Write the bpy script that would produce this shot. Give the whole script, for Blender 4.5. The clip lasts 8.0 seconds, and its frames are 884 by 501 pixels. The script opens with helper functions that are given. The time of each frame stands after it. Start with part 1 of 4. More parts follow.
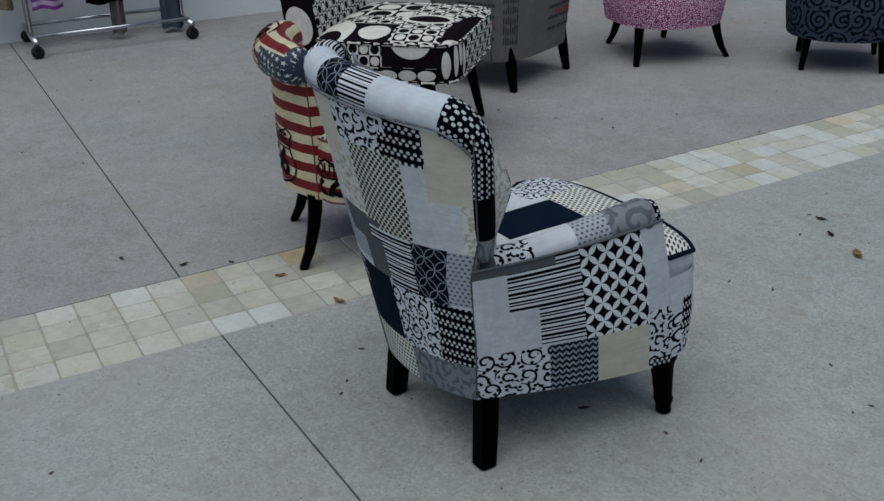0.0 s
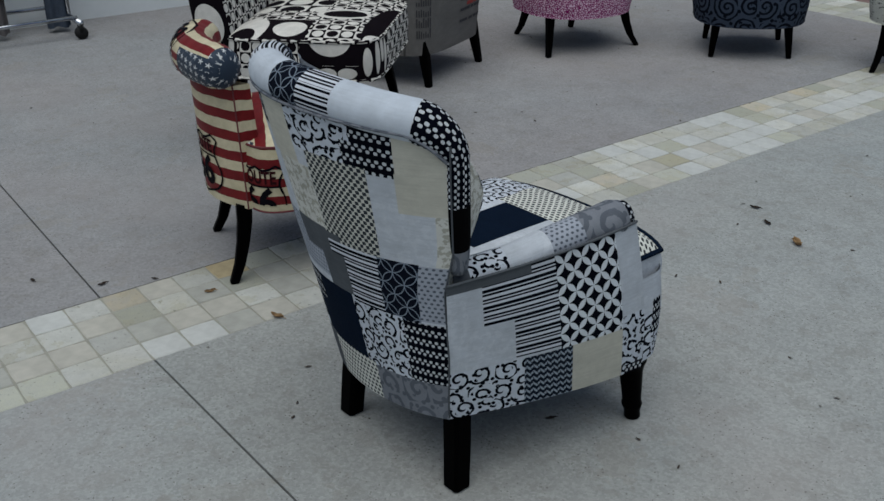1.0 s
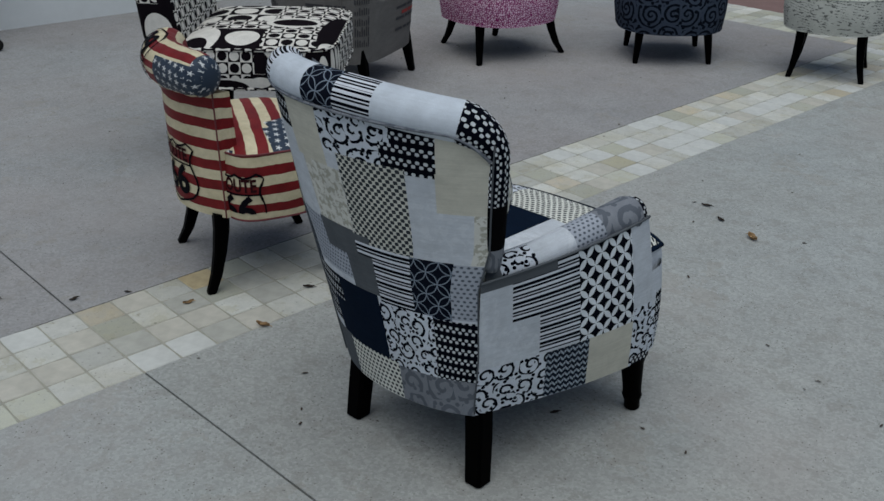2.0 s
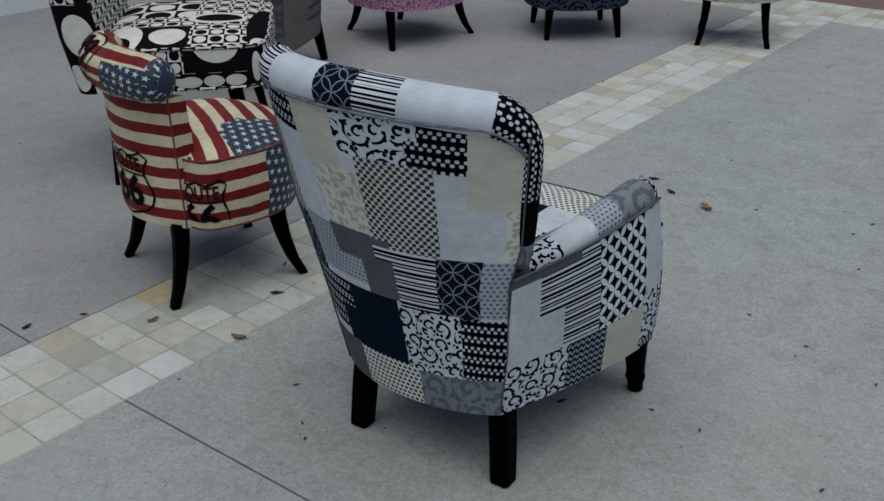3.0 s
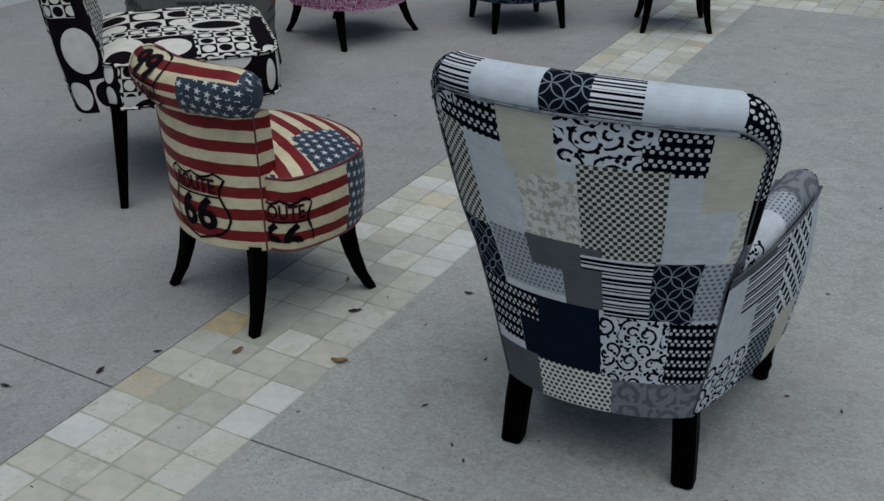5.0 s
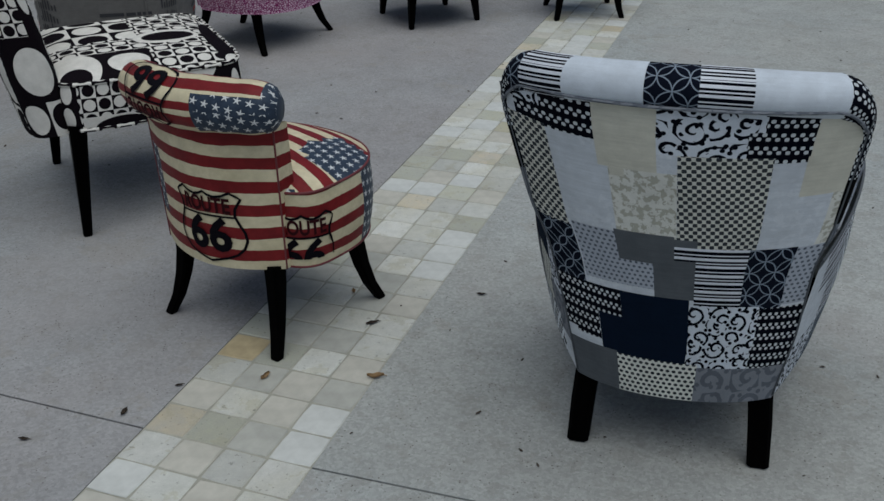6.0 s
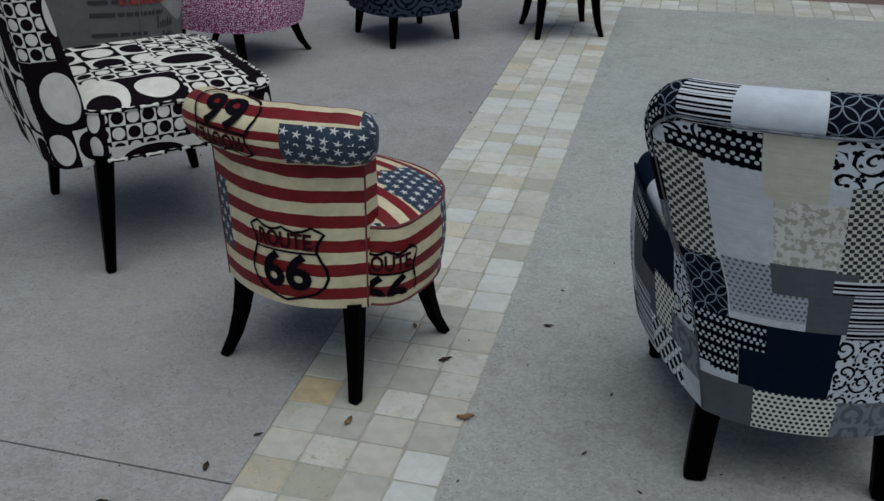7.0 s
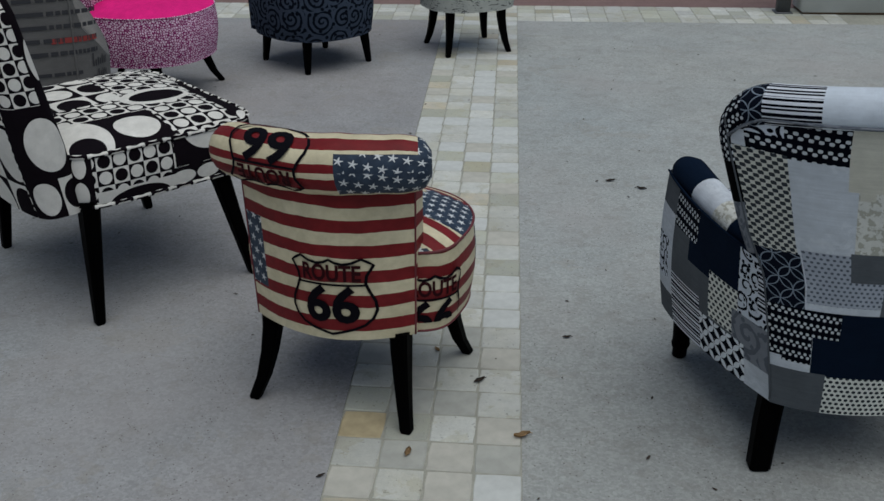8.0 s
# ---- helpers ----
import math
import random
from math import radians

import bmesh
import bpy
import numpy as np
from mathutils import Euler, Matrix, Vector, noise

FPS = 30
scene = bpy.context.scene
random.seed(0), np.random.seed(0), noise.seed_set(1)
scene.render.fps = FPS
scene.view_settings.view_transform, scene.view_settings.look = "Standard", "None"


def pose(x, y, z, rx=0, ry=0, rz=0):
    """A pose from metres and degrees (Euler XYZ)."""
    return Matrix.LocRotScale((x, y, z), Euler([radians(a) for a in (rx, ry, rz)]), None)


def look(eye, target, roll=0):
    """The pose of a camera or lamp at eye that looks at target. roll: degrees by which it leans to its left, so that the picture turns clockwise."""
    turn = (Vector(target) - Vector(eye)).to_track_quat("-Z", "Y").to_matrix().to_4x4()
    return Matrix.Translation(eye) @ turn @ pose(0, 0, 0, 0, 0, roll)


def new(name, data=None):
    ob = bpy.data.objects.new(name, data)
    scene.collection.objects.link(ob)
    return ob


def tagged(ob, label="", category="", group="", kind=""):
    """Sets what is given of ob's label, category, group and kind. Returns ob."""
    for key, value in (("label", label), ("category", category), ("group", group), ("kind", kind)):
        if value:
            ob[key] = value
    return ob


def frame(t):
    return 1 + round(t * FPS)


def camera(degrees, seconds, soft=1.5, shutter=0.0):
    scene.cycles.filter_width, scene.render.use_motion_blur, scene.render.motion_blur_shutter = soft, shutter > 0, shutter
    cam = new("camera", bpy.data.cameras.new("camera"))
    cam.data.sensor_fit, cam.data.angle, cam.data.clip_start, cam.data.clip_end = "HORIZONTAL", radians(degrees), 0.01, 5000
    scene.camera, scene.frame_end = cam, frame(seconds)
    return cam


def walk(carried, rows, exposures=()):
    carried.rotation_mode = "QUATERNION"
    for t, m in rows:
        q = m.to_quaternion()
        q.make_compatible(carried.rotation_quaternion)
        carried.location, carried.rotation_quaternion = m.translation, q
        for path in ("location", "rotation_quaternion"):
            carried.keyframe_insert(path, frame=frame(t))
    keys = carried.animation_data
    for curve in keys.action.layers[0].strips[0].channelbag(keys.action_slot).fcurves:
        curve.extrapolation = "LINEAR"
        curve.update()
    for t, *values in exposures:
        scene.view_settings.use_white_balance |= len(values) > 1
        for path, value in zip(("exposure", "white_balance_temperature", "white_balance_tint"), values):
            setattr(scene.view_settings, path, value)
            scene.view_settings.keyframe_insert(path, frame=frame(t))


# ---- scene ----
cam = camera(45.0, 8.0)
PATH = [
    (0, (2.47, -0.721, 1.39), (0.892, 0.177, 0.551), -1.4),
    (0.5, (2.362, -0.73, 1.368), (0.842, 0.279, 0.548), -0.1),
    (1, (2.269, -0.777, 1.373), (0.814, 0.295, 0.515), -1.0),
    (2.3, (2.075, -1.074, 1.368), (0.794, 0.212, 0.529), 0.3),
    (2.5, (2.032, -1.101, 1.376), (0.779, 0.206, 0.527), -0.1),
    (3, (1.865, -1.144, 1.368), (0.735, 0.257, 0.497), -0.8),
    (3.5, (1.75, -1.216, 1.373), (0.658, 0.207, 0.488), 0.2),
    (4, (1.575, -1.357, 1.387), (0.648, 0.18, 0.505), -0.4),
    (4.5, (1.431, -1.441, 1.378), (0.53, 0.117, 0.507), 0.8),
    (4.7, (1.367, -1.443, 1.369), (0.469, 0.113, 0.492), -0.1),
    (5.8, (0.925, -1.511, 1.372), (0.27, 0.149, 0.47), -0.4),
    (6, (0.844, -1.559, 1.372), (0.248, 0.126, 0.473), -1.2),
    (6.5, (0.638, -1.595, 1.374), (0.143, 0.13, 0.49), -0.8),
    (7, (0.396, -1.565, 1.365), (-0.017, 0.184, 0.489), 0.4),
    (7.5, (0.175, -1.587, 1.348), (-0.094, 0.186, 0.463), 0.9),
    (8, (-0.051, -1.618, 1.364), (-0.165, 0.192, 0.521), -0.2),
]
walk(cam, [(t, look(eye, target, roll)) for t, eye, target, roll in PATH])

# ---- world and light ----
world = bpy.data.worlds.new("sky")
scene.world = world
world.use_nodes = True
wn = world.node_tree
sky = wn.nodes.new("ShaderNodeTexSky")
sky.sky_type, sky.sun_disc = "NISHITA", False
sky.sun_elevation, sky.sun_rotation = radians(75), radians(150)
sky.dust_density, sky.ozone_density = 2.0, 1.5
wn.links.new(sky.outputs[0], wn.nodes["Background"].inputs[0])
wn.nodes["Background"].inputs[1].default_value = 0.075
sun_data = bpy.data.lights.new("sun", "SUN")
sun_data.energy, sun_data.angle, sun_data.color = 2.3, radians(75), (0.95, 1.0, 0.985)
sun = new("sun", sun_data)
sun.matrix_world = look((1.2, -0.6, 6.0), (0.0, 0.6, 0.0))
scene.view_settings.exposure = -0.27


# ---- node expressions ----
class Ex:
    """A number in a node tree, with arithmetic."""

    def __init__(self, tree, sock):
        self.tree, self.sock = tree, sock

    def op(self, kind, *others):
        n = self.tree.nodes.new("ShaderNodeMath")
        n.operation = kind
        for i, v in enumerate((self, *others)):
            if isinstance(v, Ex):
                self.tree.links.new(v.sock, n.inputs[i])
            else:
                n.inputs[i].default_value = v
        return Ex(self.tree, n.outputs[0])

    def __add__(self, o): return self.op("ADD", o)
    def __sub__(self, o): return self.op("SUBTRACT", o)
    def __mul__(self, o): return self.op("MULTIPLY", o)
    def __truediv__(self, o): return self.op("DIVIDE", o)
    def fract(self): return self.op("FRACT")
    def floor(self): return self.op("FLOOR")
    def sin(self): return self.op("SINE")
    def mag(self): return self.op("ABSOLUTE")
    def below(self, o): return self.op("LESS_THAN", o)
    def above(self, o): return self.op("GREATER_THAN", o)
    def most(self, o): return self.op("MAXIMUM", o)
    def least(self, o): return self.op("MINIMUM", o)
    def mod(self, o): return self.op("FLOORED_MODULO", o)
    def inv(self): return self * -1.0 + 1.0


class Fabric:
    """Builds one material."""

    def __init__(self, name, rough=0.92, metal=0.0, spec=0.04):
        self.mat = bpy.data.materials.new(name)
        self.mat.use_nodes = True
        self.t = self.mat.node_tree
        self.bsdf = self.t.nodes["Principled BSDF"]
        self.bsdf.inputs["Roughness"].default_value = rough
        self.bsdf.inputs["Metallic"].default_value = metal
        self.bsdf.inputs["Specular IOR Level"].default_value = spec
        self.coord = self.t.nodes.new("ShaderNodeTexCoord")
        self.geo = None

    def source(self, name):
        if name != "World":
            return self.coord.outputs[name]
        if self.geo is None:
            self.geo = self.t.nodes.new("ShaderNodeNewGeometry")
        return self.geo.outputs["Position"]

    def xy(self, turn=0.0, scale=1.0, source="UV"):
        m = self.t.nodes.new("ShaderNodeMapping")
        m.inputs["Rotation"].default_value[2] = radians(turn)
        m.inputs["Scale"].default_value = (scale, scale, scale)
        self.t.links.new(self.source(source), m.inputs[0])
        s = self.t.nodes.new("ShaderNodeSeparateXYZ")
        self.t.links.new(m.outputs[0], s.inputs[0])
        return Ex(self.t, s.outputs[0]), Ex(self.t, s.outputs[1]), m

    def noise(self, scale, detail=3.0, source="Object", rough=0.55, stretch=None):
        n = self.t.nodes.new("ShaderNodeTexNoise")
        n.inputs["Scale"].default_value, n.inputs["Detail"].default_value = scale, detail
        n.inputs["Roughness"].default_value = rough
        if stretch:
            m = self.t.nodes.new("ShaderNodeMapping")
            m.inputs["Scale"].default_value = stretch
            self.t.links.new(self.source(source), m.inputs[0])
            self.t.links.new(m.outputs[0], n.inputs["Vector"])
        else:
            self.t.links.new(self.source(source), n.inputs["Vector"])
        return Ex(self.t, n.outputs[0])

    def voronoi(self, scale, feature="F1", source="UV", rnd=1.0):
        n = self.t.nodes.new("ShaderNodeTexVoronoi")
        n.voronoi_dimensions, n.feature = ("2D" if source == "UV" else "3D"), feature
        n.inputs["Scale"].default_value = scale
        n.inputs["Randomness"].default_value = rnd
        self.t.links.new(self.source(source), n.inputs["Vector"])
        return n

    def random(self):
        return Ex(self.t, self.t.nodes.new("ShaderNodeObjectInfo").outputs["Random"])

    def mix(self, f, a, b):
        n = self.t.nodes.new("ShaderNodeMix")
        n.data_type = "RGBA"
        for i, v in ((0, f), (6, a), (7, b)):
            if isinstance(v, Ex):
                self.t.links.new(v.sock, n.inputs[i])
            elif isinstance(v, tuple):
                n.inputs[i].default_value = (*v[:3], 1)
            elif isinstance(v, (int, float)):
                n.inputs[i].default_value = v
            else:
                self.t.links.new(v, n.inputs[i])
        return n.outputs[2]

    def shade(self, colour, f, low=0.8, high=1.1):
        """Multiplies a colour by low to high as f goes from 0 to 1."""
        n = self.t.nodes.new("ShaderNodeMix")
        n.data_type, n.blend_type = "RGBA", "MULTIPLY"
        n.inputs[0].default_value = 1.0
        g = f * (high - low) + low
        c = self.t.nodes.new("ShaderNodeCombineColor")
        for i in range(3):
            self.t.links.new(g.sock, c.inputs[i])
        if isinstance(colour, tuple):
            n.inputs[6].default_value = (*colour, 1)
        else:
            self.t.links.new(colour, n.inputs[6])
        self.t.links.new(c.outputs[0], n.inputs[7])
        return n.outputs[2]

    def bump(self, f, strength=0.3, distance=0.001):
        b = self.t.nodes.new("ShaderNodeBump")
        b.inputs["Strength"].default_value, b.inputs["Distance"].default_value = strength, distance
        self.t.links.new(f.sock, b.inputs["Height"])
        self.t.links.new(b.outputs[0], self.bsdf.inputs["Normal"])

    def done(self, colour):
        if isinstance(colour, tuple):
            self.bsdf.inputs["Base Color"].default_value = (*colour, 1)
        else:
            self.t.links.new(colour, self.bsdf.inputs["Base Color"])
        return self.mat


def woven(f, colour):
    """Cloth: weave in relief, fine grain and broad wear in the colour."""
    x, y, _ = f.xy(scale=1.0)
    weave = (x * 4200.0).sin() * (y * 4200.0).sin()
    grain = f.noise(900, 2, "UV")
    broad = f.noise(9, 3, "UV")
    c = f.shade(colour, grain, 0.72, 1.25)
    c = f.shade(c, broad, 0.78, 1.18)
    c = f.shade(c, f.noise(38, 4, "UV", 0.7), 0.80, 1.2)
    f.bump(weave * 0.5 + grain, 0.35, 0.0008)
    return f.done(c)


DARK = (0.0018, 0.0026, 0.0065)


def cloth_plain(name, colour, streak=0.0):
    f = Fabric(name)
    c = colour
    if streak:
        s = f.noise(60, 4, "UV", 0.7, (0.25, 4.0, 1.0))
        c = f.shade(colour, s, 1.0 - streak, 1.0 + streak)
    return woven(f, c)


def cloth_scroll(name, ground, ink, pitch=0.0175, cell=25.0, width=0.27, leaf_r=0.2):
    """Curling vines: one-armed spirals round scattered centres, with leaf dots."""
    f = Fabric(name)
    v = f.voronoi(cell, rnd=0.75)
    s = f.t.nodes.new("ShaderNodeVectorMath")
    s.operation = "SUBTRACT"
    f.t.links.new(f.coord.outputs["UV"], s.inputs[0])
    f.t.links.new(v.outputs["Position"], s.inputs[1])
    p = f.t.nodes.new("ShaderNodeSeparateXYZ")
    f.t.links.new(s.outputs[0], p.inputs[0])
    x, y = Ex(f.t, p.outputs[0]), Ex(f.t, p.outputs[1])
    r = (x * x + y * y).op("SQRT")
    a = y.op("ARCTAN2", x) / (2 * math.pi)
    wob = f.noise(45, 2, "UV")
    vine = (a + r / pitch + wob * 0.35).fract().below(width) * r.above(0.003)
    leaf = Ex(f.t, f.voronoi(cell * 2.6).outputs["Distance"]).below(leaf_r)
    edge = Ex(f.t, f.voronoi(cell, "DISTANCE_TO_EDGE", rnd=0.75).outputs["Distance"])
    ink_mask = (vine * edge.above(0.05)).most(leaf * edge.below(0.3))
    return woven(f, f.mix(ink_mask, ground, ink))


def cloth_petal(name, ground, ink, pitch=0.024, outline=False, turn=45.0):
    f = Fabric(name)
    x, y, _ = f.xy(turn, 1.0 / pitch)
    fx, fy = x.fract() - 0.5, y.fract() - 0.5
    gx, gy = (x + 0.5).fract() - 0.5, (y + 0.5).fract() - 0.5
    h1 = (fx * fx * -4.0 + 1.0) * 0.205 - gy.mag()
    h2 = (fy * fy * -4.0 + 1.0) * 0.205 - gx.mag()
    if outline:
        mask = h1.mag().below(0.033).most(h2.mag().below(0.033))
    else:
        mask = h1.above(0.0).most(h2.above(0.0))
    return woven(f, f.mix(mask, ground, ink))


def cloth_stripe(name, pitch, bands, ground, ink, turn=0.0):
    f = Fabric(name)
    x, y, _ = f.xy(turn, 1.0 / pitch)
    p = y.fract()
    mask = None
    for a, b in bands:
        m = p.above(a) * p.below(b)
        mask = m if mask is None else mask.most(m)
    return woven(f, f.mix(mask, ground, ink))


def cloth_dots(name, ground, ink, px=0.013, py=0.011, r=0.32, turn=0.0, square=False, shift=0.5, skip=0):
    """Rows of spots, every other row set over."""
    f = Fabric(name)
    x, y, _ = f.xy(turn)
    y = y / py
    x = x / px + y.floor().mod(2.0) * shift
    dx, dy = (x.fract() - 0.5).mag(), (y.fract() - 0.5).mag()
    if square:
        dx = dx * (px / py)
        mask = (dx * dx * dx + dy * dy * dy).below(r * r * r)
    else:
        mask = (dx * dx + dy * dy).below(r * r)
    if skip:
        mask = mask * (y / skip).fract().below((skip - 1.0) / skip)
    return woven(f, f.mix(mask, ground, ink))


def cloth_zigzag(name, ground, ink, pitch=0.014):
    f = Fabric(name)
    x, y, _ = f.xy(0, 1.0 / pitch)
    tri = (x.fract() - 0.5).mag()
    mask = (y + tri).fract().below(0.42) * (x * 2.0 + y).fract().above(0.15)
    return woven(f, f.mix(mask, ground, ink))


def cloth_blotch():
    """Faint leafy print in beige on off-white."""
    f = Fabric("pale_floral_cloth")
    n = f.noise(85, 3, "UV", 0.6)
    return woven(f, f.mix(n.above(0.52), (0.62, 0.62, 0.57), (0.40, 0.395, 0.335)))


def cloth_linen():
    """Pale slubbed linen with a faint woven leaf figure in patches."""
    f = Fabric("pale_grey_linen")
    slub = f.noise(60, 4, "UV", 0.7, (0.25, 4.0, 1.0))
    c = f.shade((0.52, 0.555, 0.595), slub, 0.78, 1.2)
    figure = f.noise(70, 3, "UV", 0.6).above(0.53) * f.noise(7, 2, "UV").above(0.5)
    return woven(f, f.mix(figure * 0.45, c, (0.62, 0.65, 0.68)))


linen = cloth_linen()
white_cloth = cloth_plain("pale_cloth", (0.55, 0.60, 0.655), 0.12)
cream = cloth_plain("cream_linen", (0.545, 0.53, 0.45), 0.2)
slate = cloth_plain("slate_cloth", (0.095, 0.105, 0.115), 0.2)
navy = cloth_plain("navy_cloth", (0.0038, 0.0095, 0.022), 0.25)
black_cloth = cloth_plain("black_cloth", (0.0018, 0.0018, 0.0022))
scroll = cloth_scroll("vine_scroll_cloth", (0.56, 0.60, 0.655), DARK, 0.0175, 25.0, 0.31, 0.25)
grey_swirl = cloth_scroll("grey_swirl_cloth", (0.20, 0.215, 0.24), (0.115, 0.128, 0.15), 0.028, 14.0, 0.4)
pale_floral = cloth_blotch()
petal = cloth_petal("petal_lattice_cloth", DARK, (0.66, 0.70, 0.73), 0.028)
circles = cloth_petal("linked_circle_cloth", (0.005, 0.007, 0.014), (0.20, 0.24, 0.29), 0.033, True)
stripe = cloth_stripe("ticking_stripe_cloth", 0.034, ((0.0, 0.15), (0.25, 0.32), (0.44, 0.61), (0.74, 0.81)), DARK, (0.62, 0.65, 0.70))
spots = cloth_dots("navy_spot_cloth", DARK, (0.52, 0.55, 0.57), 0.0125, 0.0078, 0.42, 3, True, 0.5, 3)
weave = cloth_dots("basket_weave_cloth", (0.56, 0.56, 0.50), (0.035, 0.04, 0.046), 0.0142, 0.0073, 0.55, -3, True, 0.5)
pale_weave = cloth_dots("pale_basket_cloth", (0.66, 0.67, 0.61), (0.03, 0.035, 0.04), 0.0150, 0.0105, 0.33, 0)
small_dots = cloth_dots("grey_pin_dot_cloth", (0.36, 0.39, 0.44), (0.10, 0.115, 0.14), 0.011, 0.009, 0.27)
zigzag = cloth_zigzag("zigzag_cloth", (0.010, 0.014, 0.024), (0.30, 0.35, 0.40))


def timber_black():
    f = Fabric("black_lacquered_wood", 0.45, 0, 0.014)
    n = f.noise(40, 4, "Object", 0.6, (1, 1, 0.15))
    f.bump(n, 0.1, 0.0006)
    return f.done(f.shade((0.0008, 0.0008, 0.0009), n, 0.6, 1.6))


ebony = timber_black()


def concrete(name, one, two, warm):
    f = Fabric(name, 0.93, 0, 0.15)
    fine = f.noise(340, 3, "Object", 0.65)
    stone = Ex(f.t, f.voronoi(170, "F1", "Object").outputs["Distance"])
    grit = Ex(f.t, f.voronoi(80, "F1", "Object").outputs["Distance"])
    pebble = f.voronoi(150, "F1", "Object")
    tone = f.t.nodes.new("ShaderNodeSeparateColor")
    f.t.links.new(pebble.outputs["Color"], tone.inputs[0])
    broad = f.noise(0.55, 3)
    base = f.mix((broad - 0.3) * 2.4, one, two)
    base = f.shade(base, Ex(f.t, tone.outputs[0]), 0.87, 1.12)
    base = f.shade(base, fine, 0.76, 1.24)
    base = f.shade(base, f.noise(5, 5, "Object", 0.7), 0.78, 1.22)
    base = f.shade(base, f.noise(1.7, 4), 0.88, 1.1)
    base = f.mix(f.noise(2.3, 5, "Object", 0.7).above(0.60) * 0.22, base, (0.27, 0.245, 0.205))
    base = f.mix(f.noise(14, 5, "Object", 0.72).above(0.56) * 0.24, base, (0.20, 0.19, 0.165))
    base = f.mix((f.noise(0.9, 4, "Object", 0.6) - 0.5) * 2.6, base, warm)
    pits = grit.below(0.15) * f.noise(12, 2).above(0.51)
    base = f.mix(pits * 0.75, base, (0.09, 0.08, 0.07))
    f.bump(fine + stone * 0.6, 0.35, 0.0015)
    return f.done(base)


def travertine():
    f = Fabric("tumbled_travertine", 0.78, 0, 0.25)
    r = f.random()
    n = f.noise(26, 5, "World", 0.7)
    m = f.noise(4.5, 4, "World", 0.6)
    fine = f.noise(320, 2, "World")
    pale = f.mix(r, (0.505, 0.507, 0.472), (0.445, 0.45, 0.412))
    c = f.mix((m - 0.44) * 3.0 * (n * 0.8 + 0.3), pale, (0.40, 0.38, 0.29))
    c = f.mix((r * 13.7).fract().above(0.93) * (n * 0.7), c, (0.42, 0.31, 0.15))
    c = f.mix((r * 7.3).fract().above(0.72) * (n * 0.9), c, (0.325, 0.33, 0.24))
    c = f.mix(f.noise(11, 4, "World", 0.65).above(0.58) * 0.4, c, (0.36, 0.34, 0.25))
    c = f.shade(c, (r * 31.3).fract(), 0.84, 1.16)
    c = f.shade(c, n, 0.72, 1.24)
    c = f.shade(c, fine, 0.86, 1.14)
    pits = f.noise(70, 3, "World", 0.6).above(0.66)
    c = f.shade(c, pits, 1.0, 0.66)
    f.bump(n + fine * 0.4 - pits * 0.5, 0.4, 0.0015)
    return f.done(c)


def simple(name, colour, rough=0.8, metal=0.0, low=0.85, high=1.12, scale=30.0, spec=0.3):
    f = Fabric(name, rough, metal, spec)
    n = f.noise(scale, 4)
    f.bump(n, 0.15, 0.001)
    return f.done(f.shade(f.shade(colour, n, low, high), f.noise(scale * 0.12, 3), low, high))


floor_mat = concrete("grey_aggregate_concrete", (0.328, 0.330, 0.308), (0.308, 0.332, 0.330), (0.335, 0.312, 0.296))
# same terrace concrete, with shade and a warm cast mixed into its colour
floor_shaded = concrete("pinkish_aggregate_concrete", (0.278, 0.262, 0.258), (0.272, 0.286, 0.292), (0.280, 0.262, 0.256))
tile_mat = travertine()
grout = simple("sandy_grout", (0.325, 0.32, 0.27), 0.95, 0, 0.7, 1.25, 60)
joint_mat = simple("joint_filler", (0.055, 0.05, 0.05), 0.95)
wall_paint = simple("white_wall_paint", (0.72, 0.75, 0.75), 0.85, 0, 0.93, 1.05, 14)
red_pave = simple("red_brown_paving", (0.19, 0.12, 0.11), 0.9, 0, 0.75, 1.2, 60)
chrome = simple("chrome", (0.55, 0.56, 0.58), 0.22, 1.0, 0.9, 1.05, 20)
rubber = simple("black_rubber", (0.012, 0.012, 0.012), 0.7)
grey_metal = simple("grey_painted_metal", (0.12, 0.125, 0.13), 0.5, 0.3)
ink = simple("black_print", (0.004, 0.0035, 0.006), 0.7, spec=0.05)
ink_red = simple("faded_red_print", (0.30, 0.05, 0.045), 0.85)
ink_grey = simple("grey_print", (0.045, 0.045, 0.05), 0.85)
leaf_mat = simple("dry_leaf", (0.44, 0.29, 0.15), 0.85, 0, 0.6, 1.3, 90)
debris_mat = simple("dark_leaf_litter", (0.06, 0.045, 0.035), 0.9)
dark_lining = simple("black_lining", (0.01, 0.01, 0.011), 0.95)


# ---- mesh helpers ----
def finish(bm, smooth=True):
    bmesh.ops.recalc_face_normals(bm, faces=bm.faces)
    for f in bm.faces:
        f.smooth = smooth
    return bm


def part(name, bm, mats, parent=None, label="", smooth=True):
    me = bpy.data.meshes.new(name)
    finish(bm, smooth).to_mesh(me)
    bm.free()
    for m in mats if isinstance(mats, (list, tuple)) else [mats]:
        me.materials.append(m)
    ob = new(name, me)
    if parent is not None:
        ob.parent = parent
    return tagged(ob, label)


def root(name, x, y, turn, label, category, group="", kind="", size=(1.0, 1.0)):
    ob = new(name)
    ob.matrix_basis = pose(x, y, 0, 0, 0, turn) @ Matrix.Diagonal((size[0], size[0], size[1], 1))
    return tagged(ob, label, category, group, kind)


def steps(a, b, n, extra=()):
    vals = sorted(set([a + (b - a) * i / n for i in range(n + 1)] + [e for e in extra if a < e < b]))
    out = [vals[0]]
    for v in vals[1:]:
        if v - out[-1] > 1e-4:
            out.append(v)
    return out


